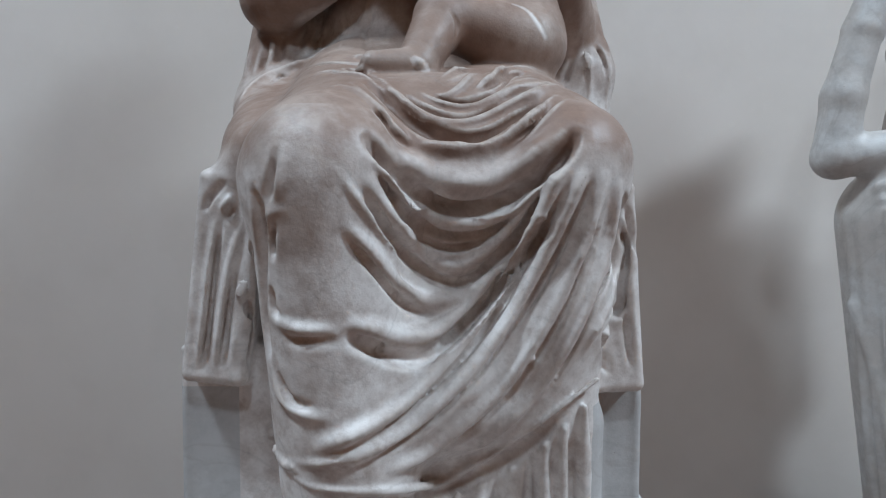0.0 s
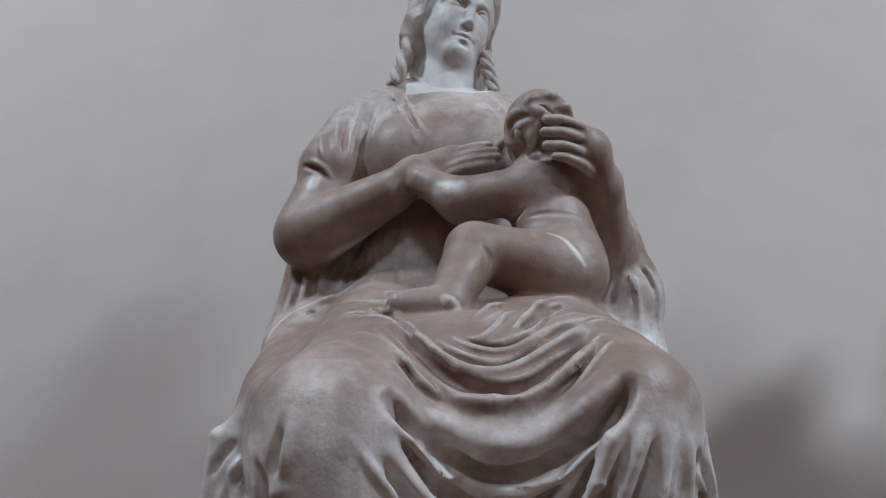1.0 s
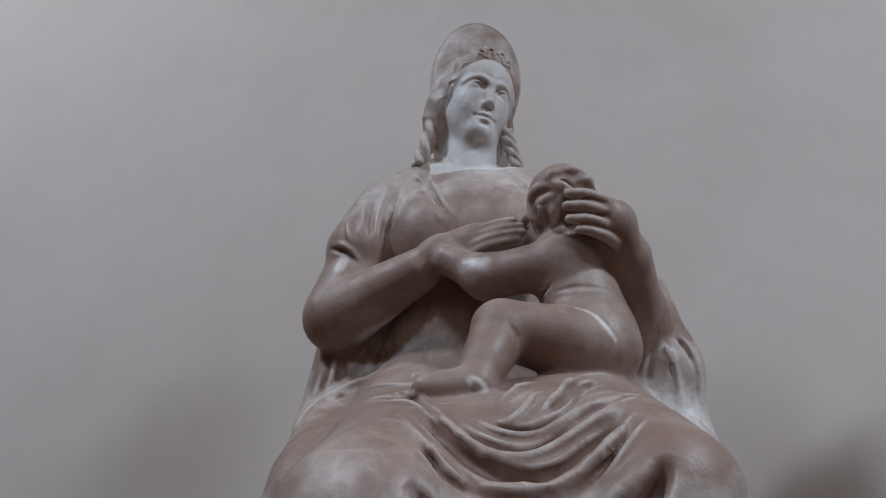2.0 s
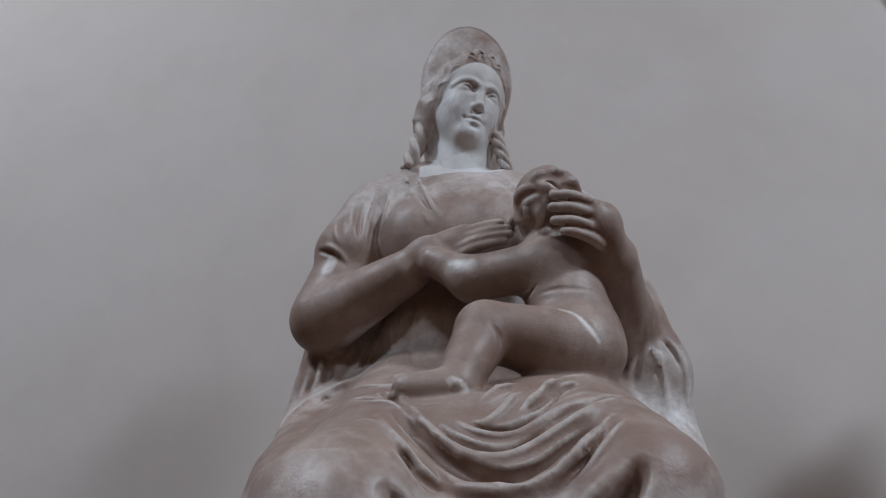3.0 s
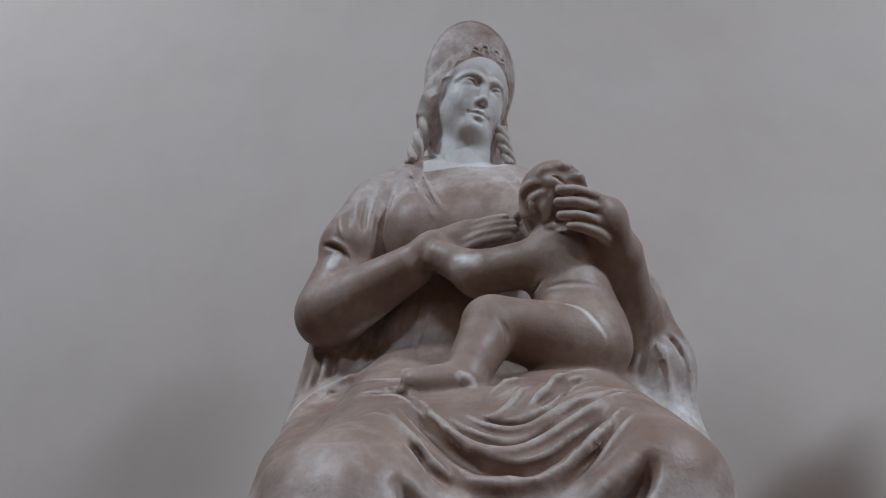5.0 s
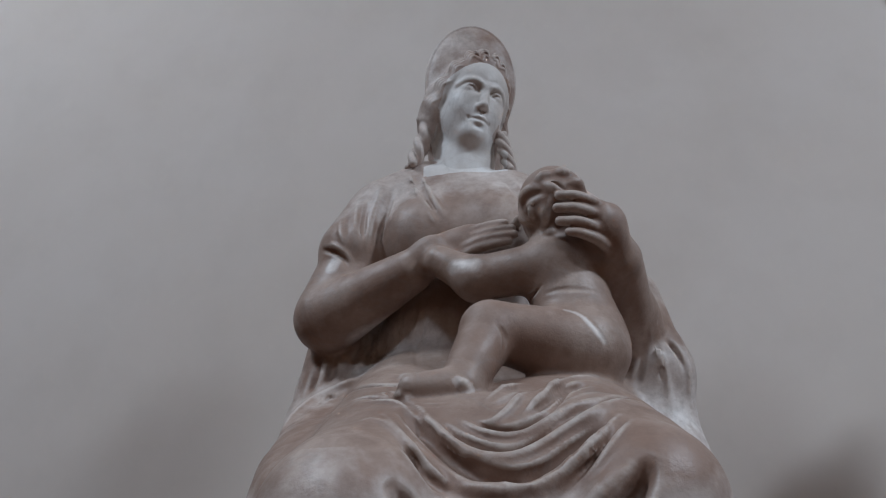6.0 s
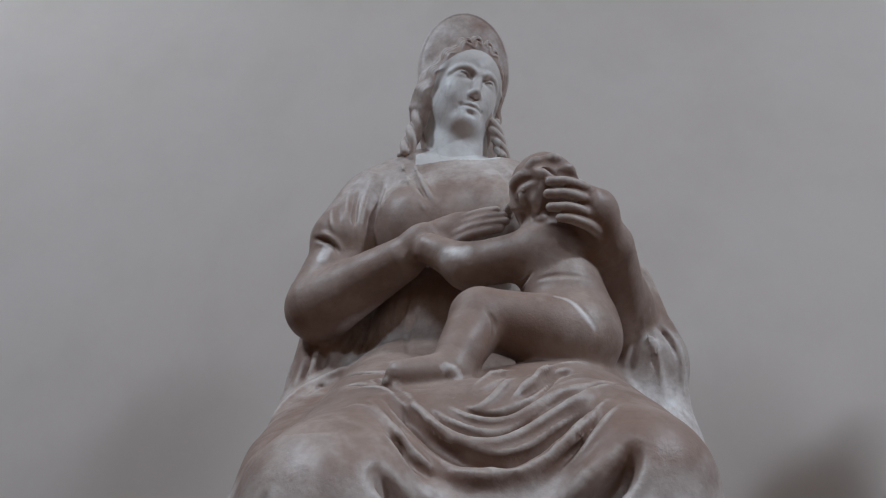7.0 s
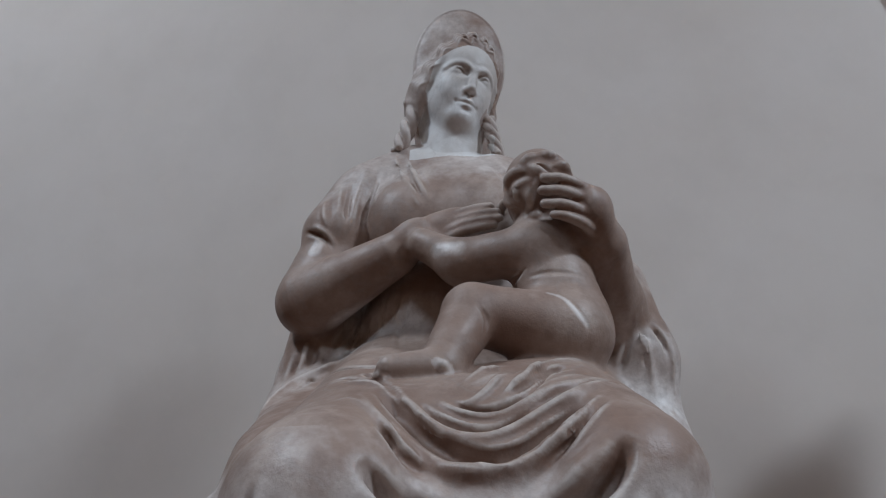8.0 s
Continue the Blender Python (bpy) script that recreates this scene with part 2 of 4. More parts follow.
    def crisp(self, low, high, amount, reach):
        """Deepen the carving in a box: crests stand out more, hollows go deeper."""
        where, g = self.window(low, high)
        d = self.d[where]
        soft = d.astype(np.float64)
        for axis in range(3):
            pad = [(reach + 1, reach) if i == axis else (0, 0) for i in range(3)]
            total = np.cumsum(np.pad(soft, pad, mode="edge"), axis=axis)
            n = soft.shape[axis]
            soft = (np.take(total, range(2 * reach + 1, 2 * reach + 1 + n), axis) - np.take(total, range(0, n), axis)) / (2 * reach + 1)
        edge = 1.0
        for axis in range(3):
            n = d.shape[axis]
            fade = np.clip(np.minimum(np.arange(n), n - 1 - np.arange(n)) / 12.0, 0, 1)
            edge = edge * fade.reshape([-1 if i == axis else 1 for i in range(3)])
        near = np.clip(1 - np.abs(d) / 0.03, 0, 1)
        self.d[where] = (d + amount * edge * near * np.clip(d - soft, -0.01, 0.01)).astype(np.float32)

    def skin(self):
        """The surface where the distance is nought, as points and four-sided faces."""
        d, n = self.d, self.n
        d[0], d[-1], d[:, 0], d[:, -1], d[:, :, 0], d[:, :, -1] = 1, 1, 1, 1, 1, 1
        inside = d < 0
        corners = [(i, j, k) for i in (0, 1) for j in (0, 1) for k in (0, 1)]
        total = np.zeros(n - 1, np.int8)
        for i, j, k in corners:
            total += inside[i:n[0] - 1 + i, j:n[1] - 1 + j, k:n[2] - 1 + k]
        cells = np.argwhere((total > 0) & (total < 8))
        index = np.full(n - 1, -1, np.int32)
        index[tuple(cells.T)] = np.arange(len(cells))
        val = {c: d[tuple((cells + c).T)] for c in corners}
        acc, cnt = np.zeros((len(cells), 3)), np.zeros(len(cells))
        for c in corners:
            for ax in range(3):
                if c[ax] == 0:
                    e = list(c)
                    e[ax] = 1
                    a, b = val[c], val[tuple(e)]
                    hit = (a < 0) != (b < 0)
                    t = np.where(hit, a / np.where(hit, a - b, 1), 0)
                    p = np.tile(np.array(c, float), (len(cells), 1))
                    p[:, ax] = t
                    acc += p * hit[:, None]
                    cnt += hit
        points = self.low + self.cell * (cells + acc / cnt[:, None])
        faces = []
        for ax in range(3):
            u, v = (ax + 1) % 3, (ax + 2) % 3
            a = inside[tuple(slice(0, -1) if i == ax else slice(1, -1) for i in range(3))]
            b = inside[tuple(slice(1, None) if i == ax else slice(1, -1) for i in range(3))]
            at = np.argwhere(a != b)
            flip = a[tuple(at.T)]
            at = at + [0 if i == ax else 1 for i in range(3)]
            du, dv = np.eye(3, dtype=int)[u], np.eye(3, dtype=int)[v]
            q = np.stack([index[tuple((at - du - dv).T)], index[tuple((at - dv).T)], index[tuple(at.T)], index[tuple((at - du).T)]], 1)
            q[~flip] = q[~flip][:, ::-1]
            faces.append(q)
        return points, np.concatenate(faces)


def round_cone(g, a, b, ra, rb):
    ab = b - a
    L = float(ab @ ab) + 1e-9
    x, y, z = g[0] - a[0], g[1] - a[1], g[2] - a[2]
    t = np.clip((x * ab[0] + y * ab[1] + z * ab[2]) / L, 0, 1)
    return np.sqrt((x - t * ab[0]) ** 2 + (y - t * ab[1]) ** 2 + (z - t * ab[2]) ** 2) - (ra + (rb - ra) * t)


def spline(points, steps):
    p = np.array(points, float)
    q = np.vstack([2 * p[0] - p[1], p, 2 * p[-1] - p[-2]])
    t = np.linspace(0, 1, steps, endpoint=False)[:, None]
    out = [0.5 * (2 * q[i] + (q[i + 1] - q[i - 1]) * t + (2 * q[i - 1] - 5 * q[i] + 4 * q[i + 1] - q[i + 2]) * t ** 2
                  + (3 * q[i] - q[i - 1] - 3 * q[i + 1] + q[i + 2]) * t ** 3) for i in range(1, len(q) - 2)]
    return np.vstack(out + [p[-1:]])


def turned(g, c, turn):
    x, y, z = g[0] - c[0], g[1] - c[1], g[2] - c[2]
    if turn == (0, 0, 0):
        return x, y, z
    m = np.array(Euler([radians(a) for a in turn]).to_matrix()).T
    return tuple(m[i][0] * x + m[i][1] * y + m[i][2] * z for i in range(3))


def seated_base(s):
    """The large forms of the seated figure, her lap, cloak and throne block."""
    # throne block and what lies under the cloth
    s.slab((-0.051, 1.50, 1.18), (0.384, 0.36, 0.19), 0.010, k=0.006)
    s.slab((-0.05, 1.58, 1.50), (0.30, 0.30, 0.22), 0.03, k=0.02)
    # pelvis, belly, chest
    s.egg((-0.04, 1.55, 1.80), (0.31, 0.20, 0.16), k=0.05)
    s.egg((-0.06, 1.600, 1.985), (0.215, 0.155, 0.24), k=0.05)
    s.egg((-0.06, 1.60, 2.22), (0.235, 0.135, 0.185), k=0.06)
    s.cap((-0.252, 1.60, 2.347), (-0.165, 1.615, 2.408), 0.080, 0.062, k=0.05)
    s.cap((0.040, 1.615, 2.358), (0.14, 1.60, 2.285), 0.060, 0.080, k=0.05)
    s.cap((-0.15, 1.66, 2.36), (0.03, 1.66, 2.35), 0.07, k=0.05)
    s.egg((-0.160, 1.515, 2.230), (0.080, 0.062, 0.080), k=0.06)
    s.egg((0.03, 1.515, 2.22), (0.080, 0.062, 0.080), k=0.06)
    # lap: thighs, knees, shins and the cloth between
    s.cap((-0.19, 1.50, 1.83), (-0.168, 1.00, 1.643), 0.13, 0.108, k=0.05)
    s.cap((0.13, 1.50, 1.79), (0.188, 1.055, 1.664), 0.125, 0.096, k=0.05)
    s.cap((-0.168, 1.00, 1.635), (-0.135, 1.025, 1.17), 0.108, 0.10, k=0.05)
    s.cap((0.168, 1.05, 1.625), (0.160, 1.11, 1.2), 0.088, 0.085, k=0.04)
    s.egg((0.01, 1.33, 1.725), (0.20, 0.25, 0.085), (-12, 0, 0), k=0.06)
    s.cap((-0.10, 1.115, 1.695), (0.12, 1.125, 1.69), 0.105, k=0.05)
    s.cap((-0.09, 1.065, 1.665), (0.02, 1.050, 1.640), 0.07, 0.075, k=0.04)
    s.cap((0.02, 1.050, 1.640), (0.12, 1.075, 1.665), 0.075, 0.07, k=0.04)
    s.egg((0.06, 1.26, 1.800), (0.13, 0.09, 0.055), k=0.04)
    s.slab((0.01, 1.16, 1.40), (0.19, 0.10, 0.30), 0.06, k=0.06)
    # cloth that falls across the shins, fuller at the bottom
    s.slab((0.0, 1.10, 1.42), (0.20, 0.085, 0.18), 0.06, k=0.05)
    s.cap((-0.11, 1.05, 1.30), (0.02, 1.06, 1.33), 0.10, 0.08, k=0.06)
    s.cap((-0.02, 1.06, 1.35), (0.17, 1.07, 1.46), 0.085, 0.07, k=0.06)
    # pleated under-robe and lower legs down to the slab
    s.slab((0.02, 1.14, 1.16), (0.235, 0.10, 0.15), 0.05, k=0.02)
    # cloak over the block at either side
    s.slab((-0.350, 1.22, 1.485), (0.052, 0.125, 0.170), 0.014, (0, 6, 0), k=0.014)
    s.cap((-0.325, 1.40, 1.72), (-0.330, 1.16, 1.645), 0.07, 0.045, k=0.04)
    s.cap((-0.350, 1.24, 1.58), (-0.300, 1.20, 1.70), 0.062, 0.045, k=0.04)
    s.slab((0.272, 1.22, 1.475), (0.040, 0.13, 0.168), 0.014, (0, -4, 0), k=0.014)
    s.cap((-0.33, 1.45, 1.76), (-0.285, 1.13, 1.68), 0.085, 0.06, k=0.04)
    s.cap((0.29, 1.50, 1.72), (0.25, 1.18, 1.66), 0.075, 0.05, k=0.04)
    # cloak hanging behind the arms
    s.cap((-0.36, 1.62, 2.05), (-0.352, 1.50, 1.80), 0.075, 0.086, k=0.05)
    s.cap((-0.345, 1.50, 1.80), (-0.305, 1.18, 1.70), 0.075, 0.045, k=0.05)
    s.cap((-0.37, 1.60, 2.00), (-0.385, 1.52, 1.82), 0.055, 0.06, k=0.04)
    s.cap((-0.385, 1.52, 1.82), (-0.325, 1.22, 1.715), 0.06, 0.04, k=0.04)
    s.cap((0.282, 1.61, 2.075), (0.307, 1.56, 1.91), 0.068, 0.068, k=0.05)
    s.cap((0.305, 1.56, 1.90), (0.31, 1.53, 1.72), 0.065, 0.06, k=0.05)
    s.slab((-0.03, 1.74, 1.95), (0.27, 0.09, 0.36), 0.06, k=0.05)
    # arms: near the child's feet, then the one that holds the child's head
    s.cap((-0.280, 1.60, 2.315), (-0.359, 1.51, 2.078), 0.083, 0.076, k=0.018)
    s.cap((-0.363, 1.490, 2.050), (-0.17, 1.425, 2.118), 0.075, 0.046, k=0.012)
    s.cap((-0.272, 1.60, 2.322), (-0.322, 1.545, 2.215), 0.088, 0.085, k=0.012)
    s.egg((-0.105, 1.425, 2.152), (0.066, 0.028, 0.043), (0, -18, 0), k=0.02)
    s.egg((-0.050, 1.420, 2.172), (0.050, 0.020, 0.036), (0, -14, 0), k=0.02)
    s.cap((0.184, 1.60, 2.258), (0.246, 1.52, 2.02), 0.084, 0.074, k=0.03)
    s.cap((0.246, 1.51, 2.01), (0.232, 1.365, 2.085), 0.070, 0.050, k=0.03)
    s.egg((0.222, 1.330, 2.125), (0.032, 0.050, 0.058), (10, 0, 20), k=0.025)
    s.egg((0.205, 1.300, 2.135), (0.026, 0.034, 0.042), (8, 0, 24), k=0.02)
    # root of the neck
    s.cap((-0.072, 1.632, 2.44), (-0.076, 1.625, 2.38), 0.070, 0.078, k=0.035)


def child(s):
    s.egg((0.128, 1.352, 2.205), (0.068, 0.078, 0.075), k=0.01)
    s.egg((0.118, 1.40, 2.19), (0.05, 0.05, 0.055), k=0.02)
    s.cap((0.125, 1.37, 2.09), (0.150, 1.345, 1.95), 0.066, 0.078, k=0.03)
    s.egg((0.160, 1.325, 1.905), (0.072, 0.078, 0.066), k=0.03)
    s.cap((0.145, 1.29, 1.905), (-0.002, 1.255, 1.940), 0.066, 0.050, k=0.025)
    s.cap((-0.004, 1.25, 1.935), (-0.040, 1.165, 1.848), 0.050, 0.035, k=0.015)
    s.cap((-0.042, 1.148, 1.832), (-0.112, 1.115, 1.828), 0.031, 0.021, k=0.010)
    s.cap((0.105, 1.335, 2.075), (-0.03, 1.365, 2.070), 0.046, 0.043, k=0.025)
    s.cap((-0.03, 1.365, 2.070), (-0.105, 1.385, 2.122), 0.041, 0.030, k=0.02)
    s.egg((-0.135, 1.40, 2.152), (0.042, 0.020, 0.026), (0, -35, 0), k=0.015)


def ridge(s, r, *points):
    """A rounded fold that fades out at both ends."""
    s.tube(points, 0.12 * r, 0.12 * r, k=0.55 * r + 0.002, swell=0.88 * r, steps=4)


def groove(s, r, *points):
    s.tube(points, 0.1 * r, 0.1 * r, k=0.55 * r + 0.002, cut=True, swell=0.9 * r, steps=4)


def fold(s, width, height, *points):
    """A soft fold of cloth along a line: the stone swells by height there, or sinks where it is negative; it fades out at both ends."""
    s.swell(points, width, height)


def finger(s, r, *points):
    s.tube(points, 1.1 * r, 0.72 * r, k=0.005, steps=4)


def seated_folds(s):
    """Folds of the robe: width and height of each, and the line it takes over the stone."""
    # the great swag between the knees and the smaller ones under it
    fold(s, 0.0117, -0.0230, (-0.105, 0.915, 1.695), (-0.069, 0.933, 1.648), (-0.026, 0.979, 1.613), (0.029, 0.980, 1.596), (0.086, 0.990, 1.608), (0.130, 0.966, 1.638), (0.167, 0.959, 1.679), (0.190, 0.973, 1.714))
    fold(s, 0.0162, 0.0092, (-0.071, 0.949, 1.688), (-0.026, 0.972, 1.648), (0.029, 0.967, 1.633), (0.084, 0.979, 1.644), (0.130, 0.971, 1.675), (0.169, 0.973, 1.711))
    fold(s, 0.0090, 0.0115, (-0.097, 0.912, 1.675), (-0.069, 0.932, 1.630), (-0.026, 0.992, 1.591), (0.026, 0.992, 1.577), (0.074, 0.997, 1.585), (0.116, 0.977, 1.615), (0.152, 0.959, 1.660))
    fold(s, 0.0072, -0.0126, (-0.093, 0.908, 1.655), (-0.063, 0.945, 1.611), (-0.018, 1.000, 1.571), (0.030, 1.001, 1.560), (0.079, 1.003, 1.572), (0.113, 0.984, 1.600))
    fold(s, 0.0090, 0.0115, (-0.103, 0.900, 1.643), (-0.070, 0.941, 1.586), (-0.035, 1.006, 1.542), (0.006, 1.013, 1.516), (0.047, 1.011, 1.523), (0.087, 1.002, 1.559), (0.130, 0.969, 1.614))
    fold(s, 0.0063, -0.0069, (-0.063, 0.951, 1.586), (-0.027, 1.005, 1.553), (0.014, 1.009, 1.541), (0.055, 1.006, 1.551), (0.087, 1.000, 1.574))
    fold(s, 0.0081, -0.0149, (-0.103, 0.900, 1.625), (-0.074, 0.940, 1.567), (-0.039, 1.004, 1.520), (0.002, 1.013, 1.493), (0.039, 1.011, 1.495), (0.080, 1.005, 1.527), (0.117, 0.985, 1.574), (0.155, 0.956, 1.640))
    fold(s, 0.0054, 0.0046, (-0.136, 0.886, 1.649), (-0.110, 0.898, 1.611), (-0.077, 0.938, 1.559), (-0.050, 0.992, 1.527))
    fold(s, 0.0099, 0.0103, (-0.131, 0.895, 1.585), (-0.098, 0.919, 1.545), (-0.064, 0.961, 1.496), (-0.030, 1.005, 1.467), (0.015, 1.006, 1.465), (0.055, 1.005, 1.484), (0.087, 1.002, 1.521))
    fold(s, 0.0063, -0.0103, (-0.128, 0.899, 1.567), (-0.098, 0.922, 1.528), (-0.064, 0.960, 1.477), (-0.034, 0.997, 1.450), (0.003, 0.997, 1.444))
    fold(s, 0.0117, 0.0103, (-0.134, 0.909, 1.448), (-0.098, 0.923, 1.440), (-0.056, 0.966, 1.420), (-0.013, 0.984, 1.420), (0.019, 0.994, 1.443), (0.059, 1.002, 1.480), (0.099, 0.995, 1.534))
    fold(s, 0.0108, -0.0230, (-0.130, 0.909, 1.434), (-0.099, 0.924, 1.415), (-0.063, 0.952, 1.395), (-0.025, 0.968, 1.391), (0.015, 0.979, 1.413), (0.055, 0.992, 1.451), (0.087, 0.995, 1.492), (0.125, 0.983, 1.543), (0.157, 0.963, 1.598))
    fold(s, 0.0081, 0.0069, (-0.229, 0.937, 1.450), (-0.186, 0.912, 1.439), (-0.134, 0.909, 1.436))
    fold(s, 0.0081, -0.0046, (-0.212, 0.926, 1.422), (-0.163, 0.908, 1.424), (-0.127, 0.911, 1.427))
    fold(s, 0.0054, 0.0034, (-0.018, 1.010, 1.528), (0.023, 1.012, 1.526), (0.063, 1.007, 1.545), (0.095, 0.998, 1.578))
    # long falls from one knee across both shins
    fold(s, 0.0117, 0.0126, (0.172, 0.957, 1.671), (0.155, 0.956, 1.637), (0.127, 0.981, 1.559), (0.089, 0.994, 1.485), (0.039, 0.982, 1.420), (-0.017, 0.959, 1.361), (-0.069, 0.936, 1.320), (-0.120, 0.916, 1.296), (-0.174, 0.922, 1.272))
    fold(s, 0.0063, -0.0092, (0.168, 0.954, 1.635), (0.153, 0.964, 1.598), (0.138, 0.976, 1.563), (0.101, 0.990, 1.490), (0.055, 0.981, 1.421), (0.003, 0.965, 1.366), (-0.051, 0.945, 1.324), (-0.106, 0.920, 1.296))
    fold(s, 0.0099, 0.0103, (0.197, 0.957, 1.660), (0.181, 0.956, 1.625), (0.150, 0.975, 1.547), (0.114, 0.984, 1.474), (0.069, 0.977, 1.405), (0.015, 0.963, 1.346), (-0.040, 0.951, 1.301), (-0.099, 0.923, 1.272), (-0.159, 0.922, 1.247))
    fold(s, 0.0054, -0.0080, (0.205, 0.958, 1.645), (0.164, 0.975, 1.543), (0.126, 0.980, 1.469), (0.079, 0.977, 1.397), (0.024, 0.965, 1.337), (-0.032, 0.956, 1.290), (-0.091, 0.927, 1.261))
    fold(s, 0.0099, 0.0115, (0.224, 0.963, 1.653), (0.209, 0.969, 1.599), (0.181, 0.978, 1.512), (0.140, 0.978, 1.430), (0.094, 0.983, 1.357), (0.039, 0.977, 1.302), (-0.025, 0.978, 1.250), (-0.077, 0.938, 1.237))
    fold(s, 0.0054, -0.0069, (0.223, 0.986, 1.575), (0.190, 0.978, 1.496), (0.151, 0.980, 1.413), (0.106, 0.991, 1.337), (0.056, 0.987, 1.289), (0.008, 0.999, 1.247))
    fold(s, 0.0099, 0.0103, (0.244, 0.975, 1.646), (0.239, 1.009, 1.558), (0.207, 0.986, 1.471), (0.176, 0.986, 1.404), (0.136, 0.997, 1.336), (0.090, 1.000, 1.285), (0.033, 1.027, 1.232))
    fold(s, 0.0054, -0.0069, (0.268, 1.090, 1.556), (0.225, 0.998, 1.477), (0.187, 0.992, 1.395), (0.146, 0.997, 1.327))
    fold(s, 0.0072, 0.0069, (0.277, 1.090, 1.573), (0.272, 1.090, 1.502), (0.228, 1.004, 1.436), (0.203, 1.001, 1.385))
    fold(s, 0.0072, -0.0161, (0.256, 0.996, 1.619), (0.287, 1.091, 1.556), (0.286, 1.091, 1.484), (0.279, 1.091, 1.439), (0.242, 1.027, 1.413), (0.258, 1.090, 1.358), (0.268, 1.092, 1.332))
    fold(s, 0.0054, 0.0069, (0.111, 0.984, 1.380), (0.126, 0.984, 1.388), (0.138, 0.988, 1.374))
    fold(s, 0.0054, -0.0024, (0.118, 0.986, 1.518), (0.079, 0.986, 1.446), (0.031, 0.971, 1.384), (-0.016, 0.957, 1.346))
    fold(s, 0.0054, -0.0024, (0.158, 0.969, 1.575), (0.130, 0.982, 1.511), (0.095, 0.984, 1.446), (0.054, 0.973, 1.392))
    fold(s, 0.0054, 0.0024, (0.208, 0.981, 1.559), (0.173, 0.976, 1.480), (0.135, 0.981, 1.407), (0.088, 0.983, 1.341))
    fold(s, 0.0054, 0.0046, (-0.062, 0.941, 1.289), (-0.106, 0.920, 1.273), (-0.159, 0.919, 1.257), (-0.211, 0.947, 1.250))
    # the shin's outer edge and the cloak over the block
    fold(s, 0.0072, -0.0069, (-0.209, 0.893, 1.674), (-0.214, 0.890, 1.638), (-0.225, 0.901, 1.596))
    fold(s, 0.0072, 0.0034, (-0.199, 0.893, 1.681), (-0.206, 0.887, 1.631), (-0.211, 0.895, 1.596))
    fold(s, 0.0090, -0.0161, (-0.249, 0.912, 1.629), (-0.237, 0.910, 1.596), (-0.239, 0.931, 1.536), (-0.242, 0.948, 1.465), (-0.237, 0.956, 1.386))
    fold(s, 0.0054, -0.0092, (-0.217, 0.901, 1.581), (-0.222, 0.914, 1.552), (-0.222, 0.920, 1.525))
    fold(s, 0.0054, -0.0069, (-0.226, 0.927, 1.495), (-0.224, 0.930, 1.464), (-0.211, 0.922, 1.447))
    fold(s, 0.0063, 0.0023, (-0.228, 0.907, 1.584), (-0.210, 0.895, 1.593), (-0.194, 0.890, 1.594))
    fold(s, 0.0081, 0.0057, (-0.234, 0.952, 1.387), (-0.218, 0.941, 1.343), (-0.181, 0.920, 1.322), (-0.142, 0.914, 1.320))
    fold(s, 0.0063, -0.0069, (-0.223, 0.940, 1.378), (-0.205, 0.931, 1.341), (-0.165, 0.914, 1.334))
    fold(s, 0.0063, 0.0069, (-0.295, 1.142, 1.305), (-0.286, 1.141, 1.229), (-0.216, 0.954, 1.244), (-0.184, 0.931, 1.229))
    fold(s, 0.0063, -0.0103, (-0.330, 1.096, 1.507), (-0.344, 1.097, 1.426), (-0.354, 1.095, 1.340))
    fold(s, 0.0054, 0.0069, (-0.315, 1.096, 1.584), (-0.340, 1.096, 1.498), (-0.353, 1.096, 1.417), (-0.363, 1.096, 1.339))
    fold(s, 0.0054, -0.0080, (-0.349, 1.095, 1.583), (-0.365, 1.096, 1.498), (-0.375, 1.096, 1.408), (-0.384, 1.097, 1.335))
    fold(s, 0.0054, 0.0069, (-0.358, 1.096, 1.583), (-0.370, 1.096, 1.498), (-0.378, 1.095, 1.426), (-0.390, 1.095, 1.340))
    fold(s, 0.0063, 0.0069, (-0.265, 0.962, 1.557), (-0.321, 1.096, 1.462), (-0.328, 1.096, 1.390), (-0.335, 1.096, 1.335))
    fold(s, 0.0063, -0.0103, (-0.260, 0.957, 1.550), (-0.309, 1.098, 1.444), (-0.314, 1.107, 1.333))
    fold(s, 0.0054, -0.0069, (-0.339, 1.089, 1.641), (-0.367, 1.095, 1.614), (-0.378, 1.096, 1.588))
    fold(s, 0.0054, 0.0069, (-0.332, 1.092, 1.619), (-0.349, 1.095, 1.592))
    fold(s, 0.0054, -0.0069, (-0.328, 1.096, 1.601), (-0.340, 1.096, 1.579))
    fold(s, 0.0063, -0.0103, (0.287, 1.092, 1.609), (0.298, 1.093, 1.565), (0.310, 1.100, 1.520))
    fold(s, 0.0054, 0.0057, (0.295, 1.091, 1.520), (0.300, 1.091, 1.449), (0.305, 1.092, 1.376))
    fold(s, 0.0054, -0.0069, (0.291, 1.092, 1.466), (0.296, 1.092, 1.394), (0.302, 1.091, 1.340))
    # the rolled hem of the cloak over the thigh, and the folds on top of the lap
    fold(s, 0.0081, 0.0115, (-0.392, 1.315, 1.792), (-0.377, 1.409, 1.856), (-0.343, 1.439, 1.884), (-0.284, 1.435, 1.901), (-0.157, 1.268, 1.870), (-0.100, 1.340, 1.871))
    fold(s, 0.0054, -0.0069, (-0.350, 1.380, 1.846), (-0.327, 1.426, 1.875), (-0.234, 1.263, 1.858), (-0.165, 1.221, 1.852), (-0.111, 1.283, 1.855))
    fold(s, 0.0054, -0.0115, (-0.163, 1.179, 1.835), (-0.140, 1.151, 1.822))
